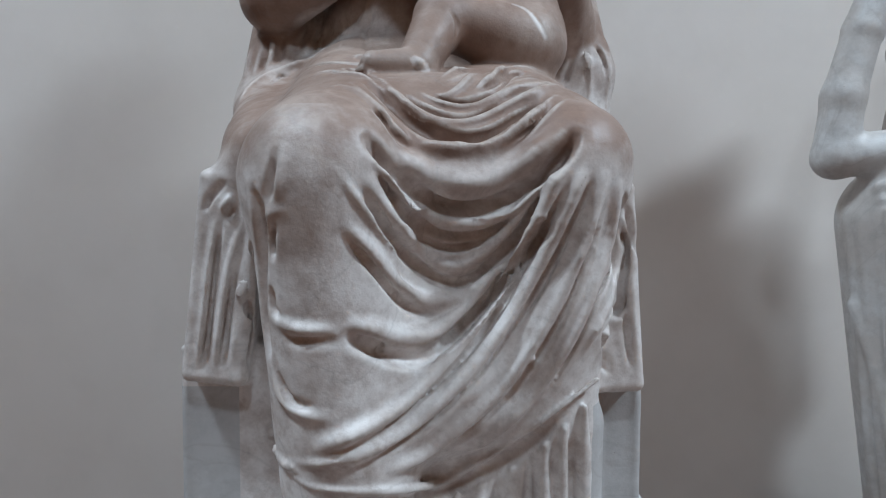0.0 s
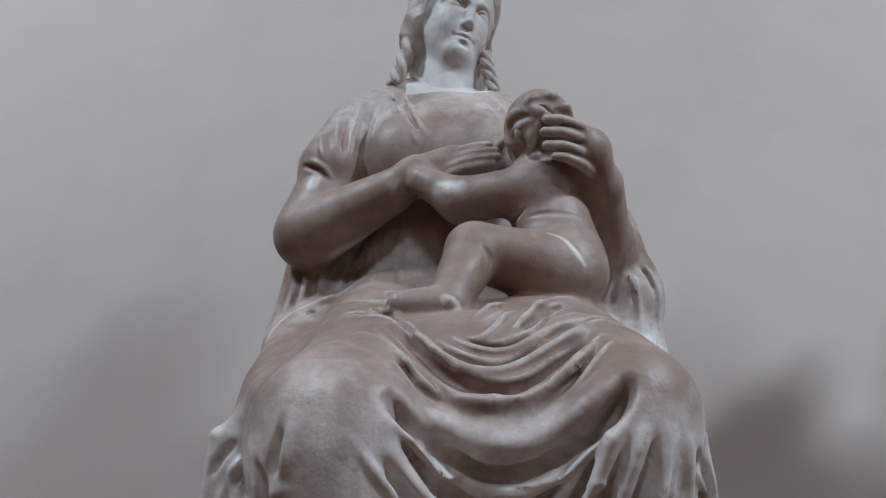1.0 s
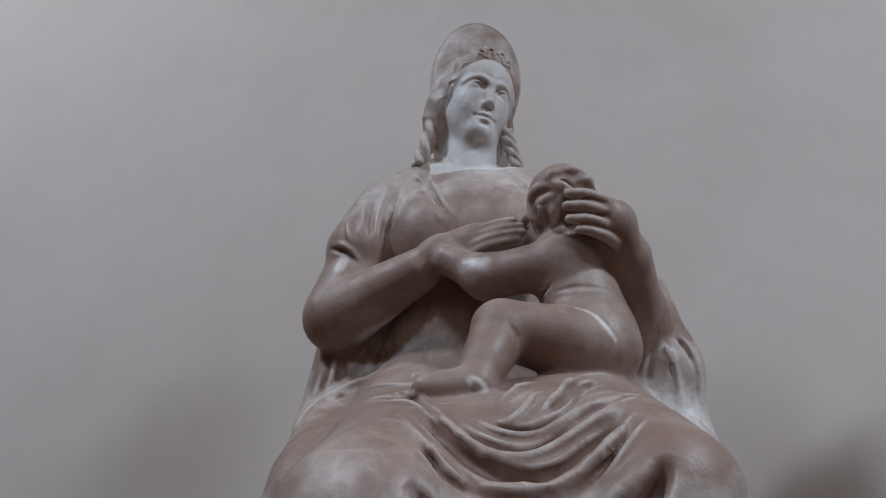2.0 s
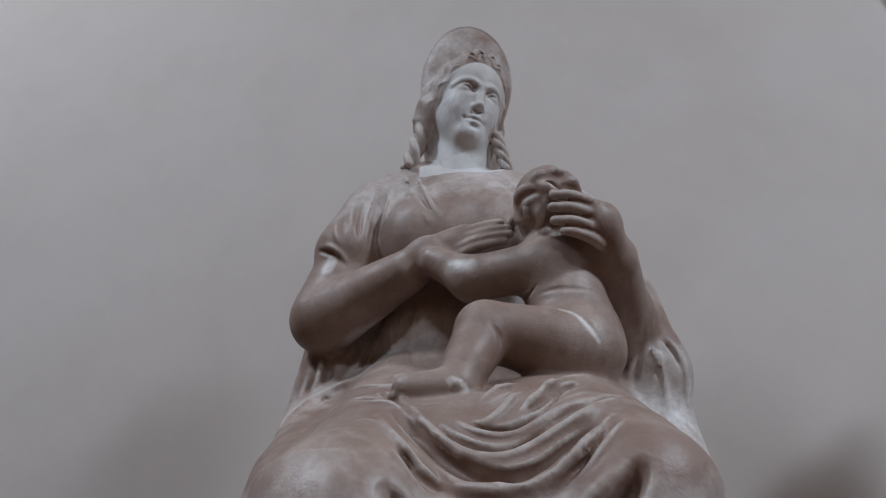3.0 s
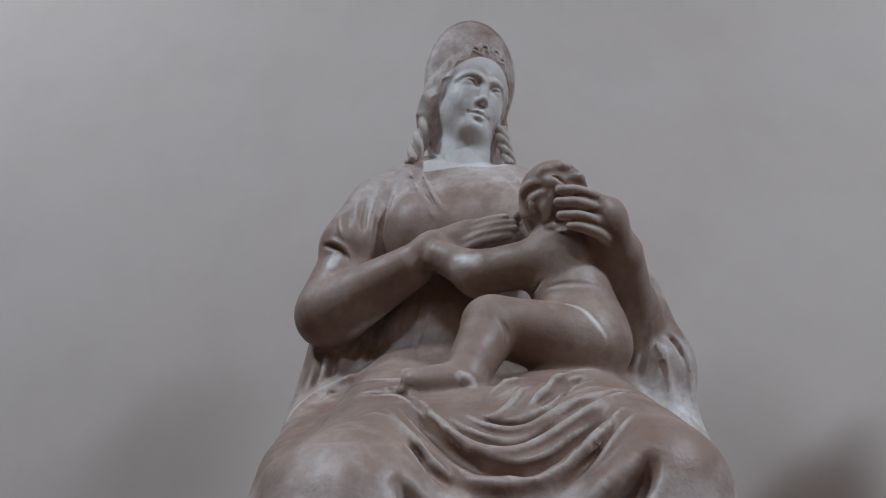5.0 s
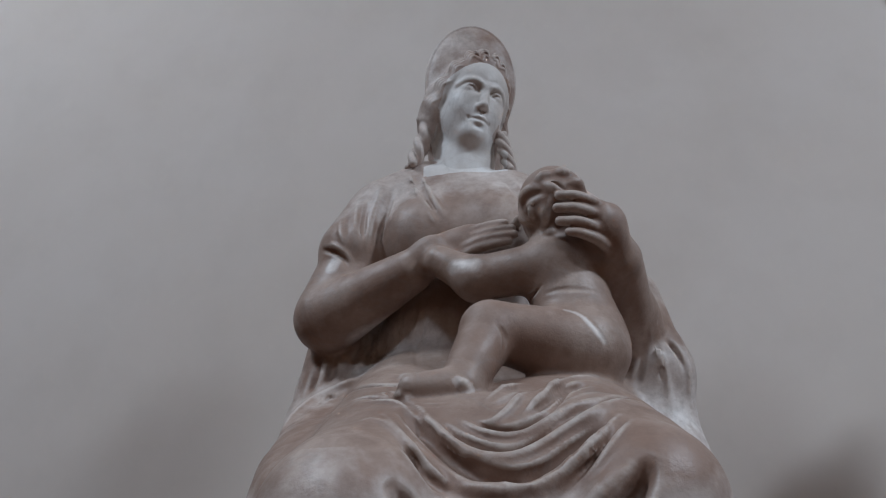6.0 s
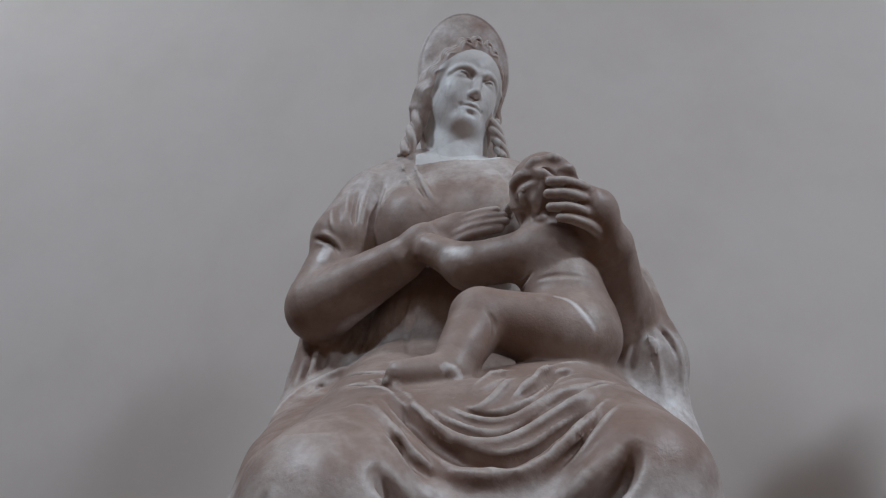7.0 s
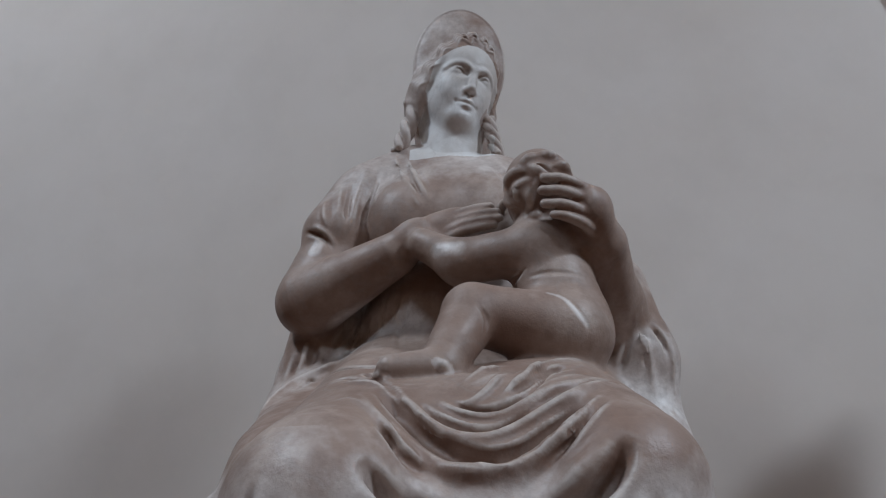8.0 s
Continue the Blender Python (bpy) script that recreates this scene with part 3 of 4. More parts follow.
    fold(s, 0.0072, 0.0069, (-0.143, 1.046, 1.785), (-0.096, 0.987, 1.740), (-0.068, 0.981, 1.710), (-0.036, 0.981, 1.684))
    fold(s, 0.0063, -0.0092, (-0.103, 0.984, 1.741), (-0.073, 0.968, 1.706), (-0.042, 0.978, 1.678))
    fold(s, 0.0099, -0.0138, (-0.119, 1.059, 1.791), (-0.074, 1.018, 1.751), (-0.037, 1.004, 1.718), (-0.002, 0.989, 1.699), (0.037, 0.984, 1.693), (0.070, 0.995, 1.701), (0.106, 1.007, 1.726), (0.136, 1.018, 1.747), (0.166, 1.036, 1.764))
    fold(s, 0.0090, 0.0092, (-0.087, 1.049, 1.780), (-0.046, 1.017, 1.740), (-0.010, 1.007, 1.721), (0.031, 1.003, 1.717), (0.066, 1.017, 1.730), (0.102, 1.030, 1.750), (0.140, 1.048, 1.770), (0.184, 1.110, 1.793))
    fold(s, 0.0054, -0.0057, (-0.071, 1.046, 1.775), (-0.039, 1.022, 1.744), (-0.003, 1.012, 1.727), (0.031, 1.010, 1.724), (0.059, 1.021, 1.734), (0.096, 1.039, 1.757))
    fold(s, 0.0054, 0.0080, (-0.041, 1.047, 1.773), (-0.011, 1.034, 1.755), (0.017, 1.028, 1.745), (0.046, 1.031, 1.747), (0.075, 1.043, 1.761), (0.113, 1.066, 1.782), (0.153, 1.090, 1.794))
    fold(s, 0.0054, -0.0092, (-0.025, 1.045, 1.769), (0.003, 1.036, 1.756), (0.039, 1.036, 1.754), (0.068, 1.050, 1.769), (0.092, 1.081, 1.793), (0.120, 1.169, 1.823))
    fold(s, 0.0054, 0.0069, (-0.017, 1.041, 1.765), (0.007, 1.045, 1.767), (0.025, 1.059, 1.780), (0.041, 1.081, 1.799), (0.063, 1.116, 1.812))
    fold(s, 0.0054, 0.0080, (0.043, 1.049, 1.769), (0.070, 1.084, 1.798), (0.105, 1.184, 1.833), (0.141, 1.225, 1.845), (0.168, 1.240, 1.842))
    fold(s, 0.0054, -0.0069, (0.054, 1.050, 1.769), (0.085, 1.087, 1.797), (0.120, 1.169, 1.823), (0.155, 1.196, 1.830))
    fold(s, 0.0054, 0.0057, (0.075, 1.045, 1.763), (0.114, 1.079, 1.791), (0.157, 1.131, 1.807))
    fold(s, 0.0054, -0.0057, (0.078, 1.036, 1.753), (0.120, 1.056, 1.776), (0.159, 1.084, 1.791), (0.209, 1.187, 1.804))
    fold(s, 0.0054, 0.0069, (0.171, 1.043, 1.768), (0.134, 1.011, 1.740), (0.112, 1.002, 1.718), (0.089, 0.992, 1.693))
    fold(s, 0.0054, -0.0080, (0.173, 1.026, 1.758), (0.139, 0.999, 1.730), (0.111, 0.991, 1.702), (0.091, 0.988, 1.684))
    fold(s, 0.0099, 0.0092, (-0.043, 0.986, 1.693), (0.004, 0.976, 1.681), (0.043, 0.979, 1.682), (0.083, 0.992, 1.694), (0.125, 0.999, 1.724), (0.163, 1.018, 1.752))
    fold(s, 0.0054, 0.0046, (-0.195, 1.130, 1.813), (-0.124, 1.079, 1.801), (-0.079, 1.046, 1.777))
    fold(s, 0.0054, -0.0046, (-0.232, 1.165, 1.815), (-0.174, 1.147, 1.822), (-0.115, 1.077, 1.801), (-0.077, 1.037, 1.769), (-0.053, 1.018, 1.741))
    fold(s, 0.0054, 0.0057, (-0.006, 1.071, 1.793), (0.015, 1.112, 1.815), (0.037, 1.173, 1.831), (0.062, 1.174, 1.831))
    fold(s, 0.0054, -0.0032, (0.002, 1.061, 1.784), (0.028, 1.079, 1.798), (0.051, 1.112, 1.812))
    # finer creases among them
    fold(s, 0.0054, 0.0032, (-0.114, 1.071, 1.798), (-0.069, 1.033, 1.763), (-0.031, 1.016, 1.733), (0.004, 0.999, 1.712), (0.038, 0.994, 1.706), (0.072, 1.006, 1.717), (0.107, 1.018, 1.738), (0.145, 1.031, 1.759))
    fold(s, 0.0054, -0.0032, (-0.107, 1.054, 1.787), (-0.064, 1.023, 1.753), (-0.031, 1.010, 1.726), (0.004, 0.993, 1.707), (0.037, 0.990, 1.701), (0.071, 1.003, 1.711))
    fold(s, 0.0054, 0.0032, (-0.060, 1.048, 1.776), (-0.033, 1.030, 1.752), (-0.000, 1.021, 1.737), (0.031, 1.020, 1.734), (0.060, 1.030, 1.745), (0.093, 1.046, 1.765), (0.128, 1.063, 1.781))
    fold(s, 0.0054, -0.0024, (-0.056, 1.043, 1.771), (-0.028, 1.025, 1.746), (0.000, 1.016, 1.732), (0.031, 1.014, 1.729))
    fold(s, 0.0054, 0.0032, (-0.127, 1.028, 1.775), (-0.084, 0.993, 1.734), (-0.050, 0.991, 1.705), (-0.016, 0.984, 1.689))
    fold(s, 0.0054, -0.0032, (-0.119, 1.022, 1.770), (-0.082, 0.985, 1.727), (-0.052, 0.984, 1.699))
    fold(s, 0.0054, 0.0032, (0.151, 1.026, 1.757), (0.120, 1.009, 1.731), (0.094, 1.001, 1.712), (0.063, 0.987, 1.692), (0.030, 0.978, 1.685))
    fold(s, 0.0054, -0.0024, (0.170, 1.087, 1.790), (0.125, 1.045, 1.767), (0.091, 1.028, 1.745))
    fold(s, 0.0054, 0.0032, (0.062, 1.068, 1.786), (0.095, 1.148, 1.817), (0.130, 1.195, 1.835), (0.157, 1.211, 1.836))
    fold(s, 0.0054, 0.0032, (0.040, 1.067, 1.787), (0.063, 1.097, 1.805), (0.092, 1.178, 1.832))
    fold(s, 0.0054, -0.0032, (0.051, 1.064, 1.783), (0.078, 1.100, 1.805), (0.113, 1.180, 1.831))
    fold(s, 0.0054, 0.0032, (0.186, 1.032, 1.760), (0.156, 0.998, 1.735), (0.133, 0.987, 1.710), (0.114, 0.983, 1.686))
    fold(s, 0.0054, 0.0024, (-0.174, 1.008, 1.768), (-0.149, 1.026, 1.776), (-0.114, 1.002, 1.757), (-0.090, 0.973, 1.727))
    fold(s, 0.0054, 0.0032, (-0.063, 0.943, 1.627), (-0.022, 0.994, 1.586), (0.026, 0.996, 1.571), (0.071, 1.002, 1.577), (0.105, 0.986, 1.602))
    fold(s, 0.0054, 0.0032, (-0.086, 0.915, 1.615), (-0.057, 0.977, 1.558), (-0.018, 1.011, 1.516), (0.015, 1.014, 1.504), (0.051, 1.012, 1.511), (0.087, 1.003, 1.541))
    fold(s, 0.0054, 0.0024, (-0.118, 0.903, 1.567), (-0.088, 0.929, 1.526), (-0.057, 0.976, 1.485), (-0.018, 1.005, 1.459))
    fold(s, 0.0054, 0.0032, (-0.070, 0.943, 1.578), (-0.035, 1.004, 1.549), (0.010, 1.010, 1.531), (0.055, 1.007, 1.541), (0.091, 1.000, 1.570))
    fold(s, 0.0054, 0.0024, (0.174, 0.955, 1.629), (0.144, 0.976, 1.551), (0.107, 0.986, 1.478), (0.063, 0.979, 1.415), (0.007, 0.962, 1.354))
    fold(s, 0.0054, 0.0024, (0.203, 0.962, 1.614), (0.172, 0.977, 1.527), (0.134, 0.978, 1.447), (0.087, 0.979, 1.374), (0.031, 0.968, 1.320))
    fold(s, 0.0054, 0.0024, (0.229, 0.972, 1.614), (0.214, 0.989, 1.535), (0.182, 0.979, 1.455), (0.144, 0.986, 1.381), (0.097, 0.992, 1.322))
    fold(s, 0.0054, -0.0024, (0.245, 0.989, 1.607), (0.233, 1.004, 1.526), (0.199, 0.985, 1.447), (0.165, 0.989, 1.381))
    # gathers of sleeve, neckline and shift
    fold(s, 0.0054, -0.0080, (-0.388, 1.493, 2.213), (-0.348, 1.467, 2.195), (-0.323, 1.463, 2.173), (-0.312, 1.460, 2.145))
    fold(s, 0.0054, 0.0069, (-0.381, 1.485, 2.222), (-0.343, 1.464, 2.206), (-0.318, 1.465, 2.184), (-0.306, 1.466, 2.157))
    fold(s, 0.0081, 0.0080, (-0.251, 1.529, 2.380), (-0.265, 1.500, 2.302), (-0.272, 1.479, 2.231), (-0.280, 1.478, 2.185))
    fold(s, 0.0063, -0.0080, (-0.228, 1.524, 2.360), (-0.244, 1.499, 2.272), (-0.259, 1.492, 2.199))
    fold(s, 0.0054, -0.0057, (-0.284, 1.510, 2.338), (-0.286, 1.481, 2.268), (-0.286, 1.472, 2.196))
    fold(s, 0.0054, 0.0046, (-0.310, 1.517, 2.341), (-0.303, 1.475, 2.260), (-0.297, 1.469, 2.190))
    fold(s, 0.0054, -0.0024, (-0.328, 1.505, 2.312), (-0.316, 1.464, 2.237), (-0.306, 1.464, 2.195))
    fold(s, 0.0054, 0.0046, (-0.344, 1.496, 2.288), (-0.332, 1.463, 2.231), (-0.321, 1.462, 2.199))
    fold(s, 0.0054, 0.0032, (-0.220, 1.523, 2.351), (-0.225, 1.484, 2.277), (-0.246, 1.493, 2.214))
    fold(s, 0.0054, 0.0069, (-0.194, 1.549, 2.414), (-0.159, 1.486, 2.319), (-0.127, 1.451, 2.245), (-0.112, 1.453, 2.227))
    fold(s, 0.0054, -0.0069, (-0.181, 1.550, 2.413), (-0.143, 1.480, 2.315), (-0.110, 1.453, 2.240))
    fold(s, 0.0054, 0.0069, (-0.163, 1.550, 2.406), (-0.124, 1.471, 2.301), (-0.098, 1.456, 2.244))
    fold(s, 0.0054, -0.0032, (-0.148, 1.548, 2.397), (-0.114, 1.474, 2.304), (-0.091, 1.459, 2.254))
    fold(s, 0.0054, 0.0057, (0.045, 1.533, 2.366), (0.068, 1.505, 2.321), (0.080, 1.470, 2.264))
    fold(s, 0.0054, -0.0046, (0.032, 1.524, 2.357), (0.058, 1.484, 2.303), (0.068, 1.461, 2.255))
    fold(s, 0.0054, 0.0057, (-0.349, 1.543, 2.384), (-0.295, 1.548, 2.415), (-0.229, 1.568, 2.436))
    fold(s, 0.0054, 0.0080, (-0.282, 1.567, 2.032), (-0.288, 1.539, 1.985), (-0.299, 1.493, 1.941), (-0.318, 1.468, 1.917))
    fold(s, 0.0054, -0.0080, (-0.295, 1.556, 2.028), (-0.301, 1.525, 1.983), (-0.314, 1.487, 1.938))
    fold(s, 0.0054, 0.0057, (-0.248, 1.534, 2.038), (-0.267, 1.546, 1.998), (-0.276, 1.489, 1.938))
    fold(s, 0.0054, -0.0057, (-0.268, 1.573, 2.049), (-0.281, 1.551, 1.997), (-0.287, 1.483, 1.932))
    fold(s, 0.0054, 0.0032, (-0.219, 1.504, 2.046), (-0.220, 1.496, 1.995), (-0.207, 1.378, 1.918))
    fold(s, 0.0054, -0.0032, (-0.199, 1.492, 2.060), (-0.212, 1.491, 2.006))
    fold(s, 0.0054, 0.0069, (-0.157, 1.469, 2.050), (-0.166, 1.467, 2.014), (-0.183, 1.471, 1.986))
    fold(s, 0.0054, -0.0057, (-0.144, 1.463, 2.043), (-0.153, 1.461, 2.005), (-0.168, 1.455, 1.968), (-0.146, 1.357, 1.904))
    fold(s, 0.0054, 0.0046, (-0.076, 1.459, 2.089), (-0.042, 1.455, 2.066), (0.004, 1.462, 2.062), (0.038, 1.472, 2.067))
    # the cloak behind both arms
    fold(s, 0.0063, -0.0126, (0.313, 1.477, 1.995), (0.337, 1.500, 1.948), (0.349, 1.496, 1.883))
    fold(s, 0.0081, 0.0080, (0.296, 1.462, 1.982), (0.308, 1.482, 1.907), (0.313, 1.480, 1.821))
    fold(s, 0.0063, -0.0092, (0.282, 1.486, 1.943), (0.268, 1.490, 1.900), (0.255, 1.487, 1.868))
    fold(s, 0.0054, -0.0069, (0.306, 1.490, 1.954), (0.307, 1.482, 1.885), (0.307, 1.483, 1.843))
    fold(s, 0.0063, 0.0069, (0.360, 1.557, 1.989), (0.360, 1.503, 1.908), (0.352, 1.501, 1.821))
    fold(s, 0.0099, -0.0149, (-0.382, 1.476, 1.979), (-0.385, 1.471, 1.919), (-0.393, 1.449, 1.880))
    fold(s, 0.0090, -0.0149, (-0.350, 1.492, 1.970), (-0.349, 1.471, 1.928), (-0.359, 1.457, 1.904))
    fold(s, 0.0081, 0.0069, (-0.420, 1.520, 1.966), (-0.424, 1.495, 1.912), (-0.428, 1.465, 1.864))
    fold(s, 0.0072, 0.0080, (-0.370, 1.491, 1.972), (-0.366, 1.469, 1.923), (-0.377, 1.452, 1.890))
    fold(s, 0.0054, -0.0069, (-0.441, 1.524, 1.932), (-0.439, 1.478, 1.861))
    # the hem and the pleats of the under-robe below it
    ridge(s, 0.006, (-0.221, 0.959, 1.241), (-0.180, 0.930, 1.223), (-0.129, 0.923, 1.219), (-0.070, 0.947, 1.209), (-0.009, 1.038, 1.181), (0.051, 1.039, 1.210), (0.093, 1.027, 1.240), (0.147, 1.002, 1.288), (0.188, 1.001, 1.322), (0.227, 1.013, 1.349))
    groove(s, 0.016, (-0.070, 0.945, 1.197), (-0.000, 1.036, 1.164), (0.060, 1.037, 1.194), (0.101, 1.029, 1.223), (0.156, 1.001, 1.274), (0.192, 1.001, 1.307), (0.233, 1.019, 1.330))
    ridge(s, 0.012, (-0.009, 1.040, 1.154), (-0.007, 1.042, 1.113), (-0.004, 1.042, 1.060))
    ridge(s, 0.012, (0.025, 1.042, 1.167), (0.028, 1.042, 1.122), (0.031, 1.042, 1.060))
    ridge(s, 0.013, (0.060, 1.042, 1.178), (0.062, 1.042, 1.123), (0.065, 1.042, 1.060))
    groove(s, 0.008, (0.044, 1.039, 1.170), (0.046, 1.038, 1.116), (0.048, 1.039, 1.062))
    groove(s, 0.009, (0.083, 1.037, 1.192), (0.084, 1.038, 1.125), (0.087, 1.038, 1.063))
    ridge(s, 0.014, (0.107, 1.036, 1.205), (0.110, 1.041, 1.141), (0.113, 1.043, 1.061))
    groove(s, 0.009, (0.130, 1.021, 1.229), (0.134, 1.033, 1.145), (0.137, 1.038, 1.063))
    ridge(s, 0.013, (0.154, 1.013, 1.249), (0.155, 1.028, 1.174), (0.161, 1.042, 1.061))
    ridge(s, 0.012, (0.182, 1.008, 1.276), (0.179, 1.024, 1.202), (0.191, 1.042, 1.070))
    groove(s, 0.009, (0.191, 1.004, 1.286), (0.198, 1.026, 1.192), (0.206, 1.038, 1.073))
    ridge(s, 0.013, (0.211, 1.013, 1.308), (0.213, 1.033, 1.198), (0.222, 1.045, 1.069))


def child_details(s):
    """Creases of the child, its toes and curls, and the woman's fingers."""
    groove(s, 0.004, (0.092, 1.299, 2.009), (0.121, 1.283, 2.012), (0.155, 1.280, 2.009), (0.185, 1.291, 2.004))
    groove(s, 0.003, (0.126, 1.252, 1.968), (0.156, 1.239, 1.949), (0.172, 1.230, 1.922), (0.183, 1.235, 1.894))
    groove(s, 0.005, (0.014, 1.196, 1.936), (0.024, 1.199, 1.914), (0.019, 1.194, 1.888))
    groove(s, 0.004, (0.040, 1.348, 2.027), (0.066, 1.335, 2.016), (0.093, 1.298, 2.028))
    ridge(s, 0.006, (-0.044, 1.117, 1.839), (-0.036, 1.118, 1.830), (-0.033, 1.120, 1.822))
    ridge(s, 0.007, (-0.119, 1.102, 1.819), (-0.129, 1.108, 1.819), (-0.146, 1.157, 1.825))
    ridge(s, 0.006, (-0.111, 1.101, 1.812), (-0.119, 1.100, 1.810))
    groove(s, 0.004, (-0.055, 1.074, 1.797), (-0.078, 1.071, 1.797), (-0.098, 1.074, 1.800))
    ridge(s, 0.012, (0.075, 1.313, 2.180), (0.071, 1.310, 2.202), (0.086, 1.293, 2.213), (0.102, 1.282, 2.210))
    ridge(s, 0.011, (0.083, 1.322, 2.157), (0.070, 1.332, 2.171), (0.064, 1.329, 2.191))
    ridge(s, 0.011, (0.097, 1.287, 2.188), (0.086, 1.297, 2.182), (0.090, 1.303, 2.167), (0.102, 1.295, 2.166))
    ridge(s, 0.012, (0.105, 1.281, 2.219), (0.123, 1.276, 2.208), (0.132, 1.278, 2.193), (0.123, 1.281, 2.182))
    ridge(s, 0.011, (0.117, 1.283, 2.178), (0.109, 1.292, 2.166), (0.109, 1.304, 2.151), (0.100, 1.316, 2.143))
    ridge(s, 0.01, (0.102, 1.316, 2.137), (0.115, 1.311, 2.131), (0.121, 1.308, 2.142))
    ridge(s, 0.012, (0.127, 1.281, 2.234), (0.148, 1.287, 2.238), (0.169, 1.296, 2.231))
    ridge(s, 0.012, (0.151, 1.281, 2.213), (0.172, 1.295, 2.218), (0.188, 1.316, 2.213))
    ridge(s, 0.011, (0.095, 1.288, 2.223), (0.112, 1.283, 2.233), (0.133, 1.285, 2.241))
    groove(s, 0.005, (0.117, 1.274, 2.214), (0.135, 1.274, 2.209), (0.149, 1.278, 2.198))
    groove(s, 0.005, (0.088, 1.288, 2.195), (0.098, 1.281, 2.199), (0.113, 1.276, 2.192))
    groove(s, 0.005, (0.077, 1.313, 2.170), (0.083, 1.299, 2.178), (0.091, 1.291, 2.179))
    ridge(s, 0.01, (0.058, 1.445, 2.197), (0.056, 1.441, 2.215), (0.067, 1.329, 2.182))


def grasp(s):
    """Her fingers on the child's head, and the other hand's on her breast."""
    for z, r, reach in ((2.176, 0.0125, 0.0), (2.152, 0.0125, -0.006), (2.126, 0.0120, -0.004), (2.104, 0.0105, 0.010)):
        finger(s, r, (0.228, 1.330, z - 0.022), (0.200, 1.283, z - 0.010), (0.166, 1.262, z), (0.136 + reach, 1.264, z + 0.006))
    for z, y, tip in ((2.171, 1.430, 0.030), (2.155, 1.424, 0.044), (2.139, 1.418, 0.048), (2.124, 1.416, 0.036)):
        s.tube(((-0.085, y - 0.002, z), (-0.035, y - 0.016, z + 0.020), (0.008, y - 0.021, z + 0.028), (tip, y - 0.016, z + 0.032)), 0.0125, 0.0085, k=0.005, steps=4)


class Frame:
    """Places in a head's own frame: right, up and forward of its centre."""

    def __init__(self, centre, yaw, pitch, roll, scale=1.0, tall=1.0):
        m = Euler((radians(pitch), radians(roll), radians(yaw))).to_matrix()
        self.m, self.c, self.k = np.array(m), np.array(centre, float), scale
        self.turn, self.tall = (pitch, roll, yaw), tall

    def __call__(self, r, u, w):
        return self.c + self.k * (self.m @ np.array((r, -w, u * self.tall)))

    def all(self, *points):
        return [self(*p) for p in points]


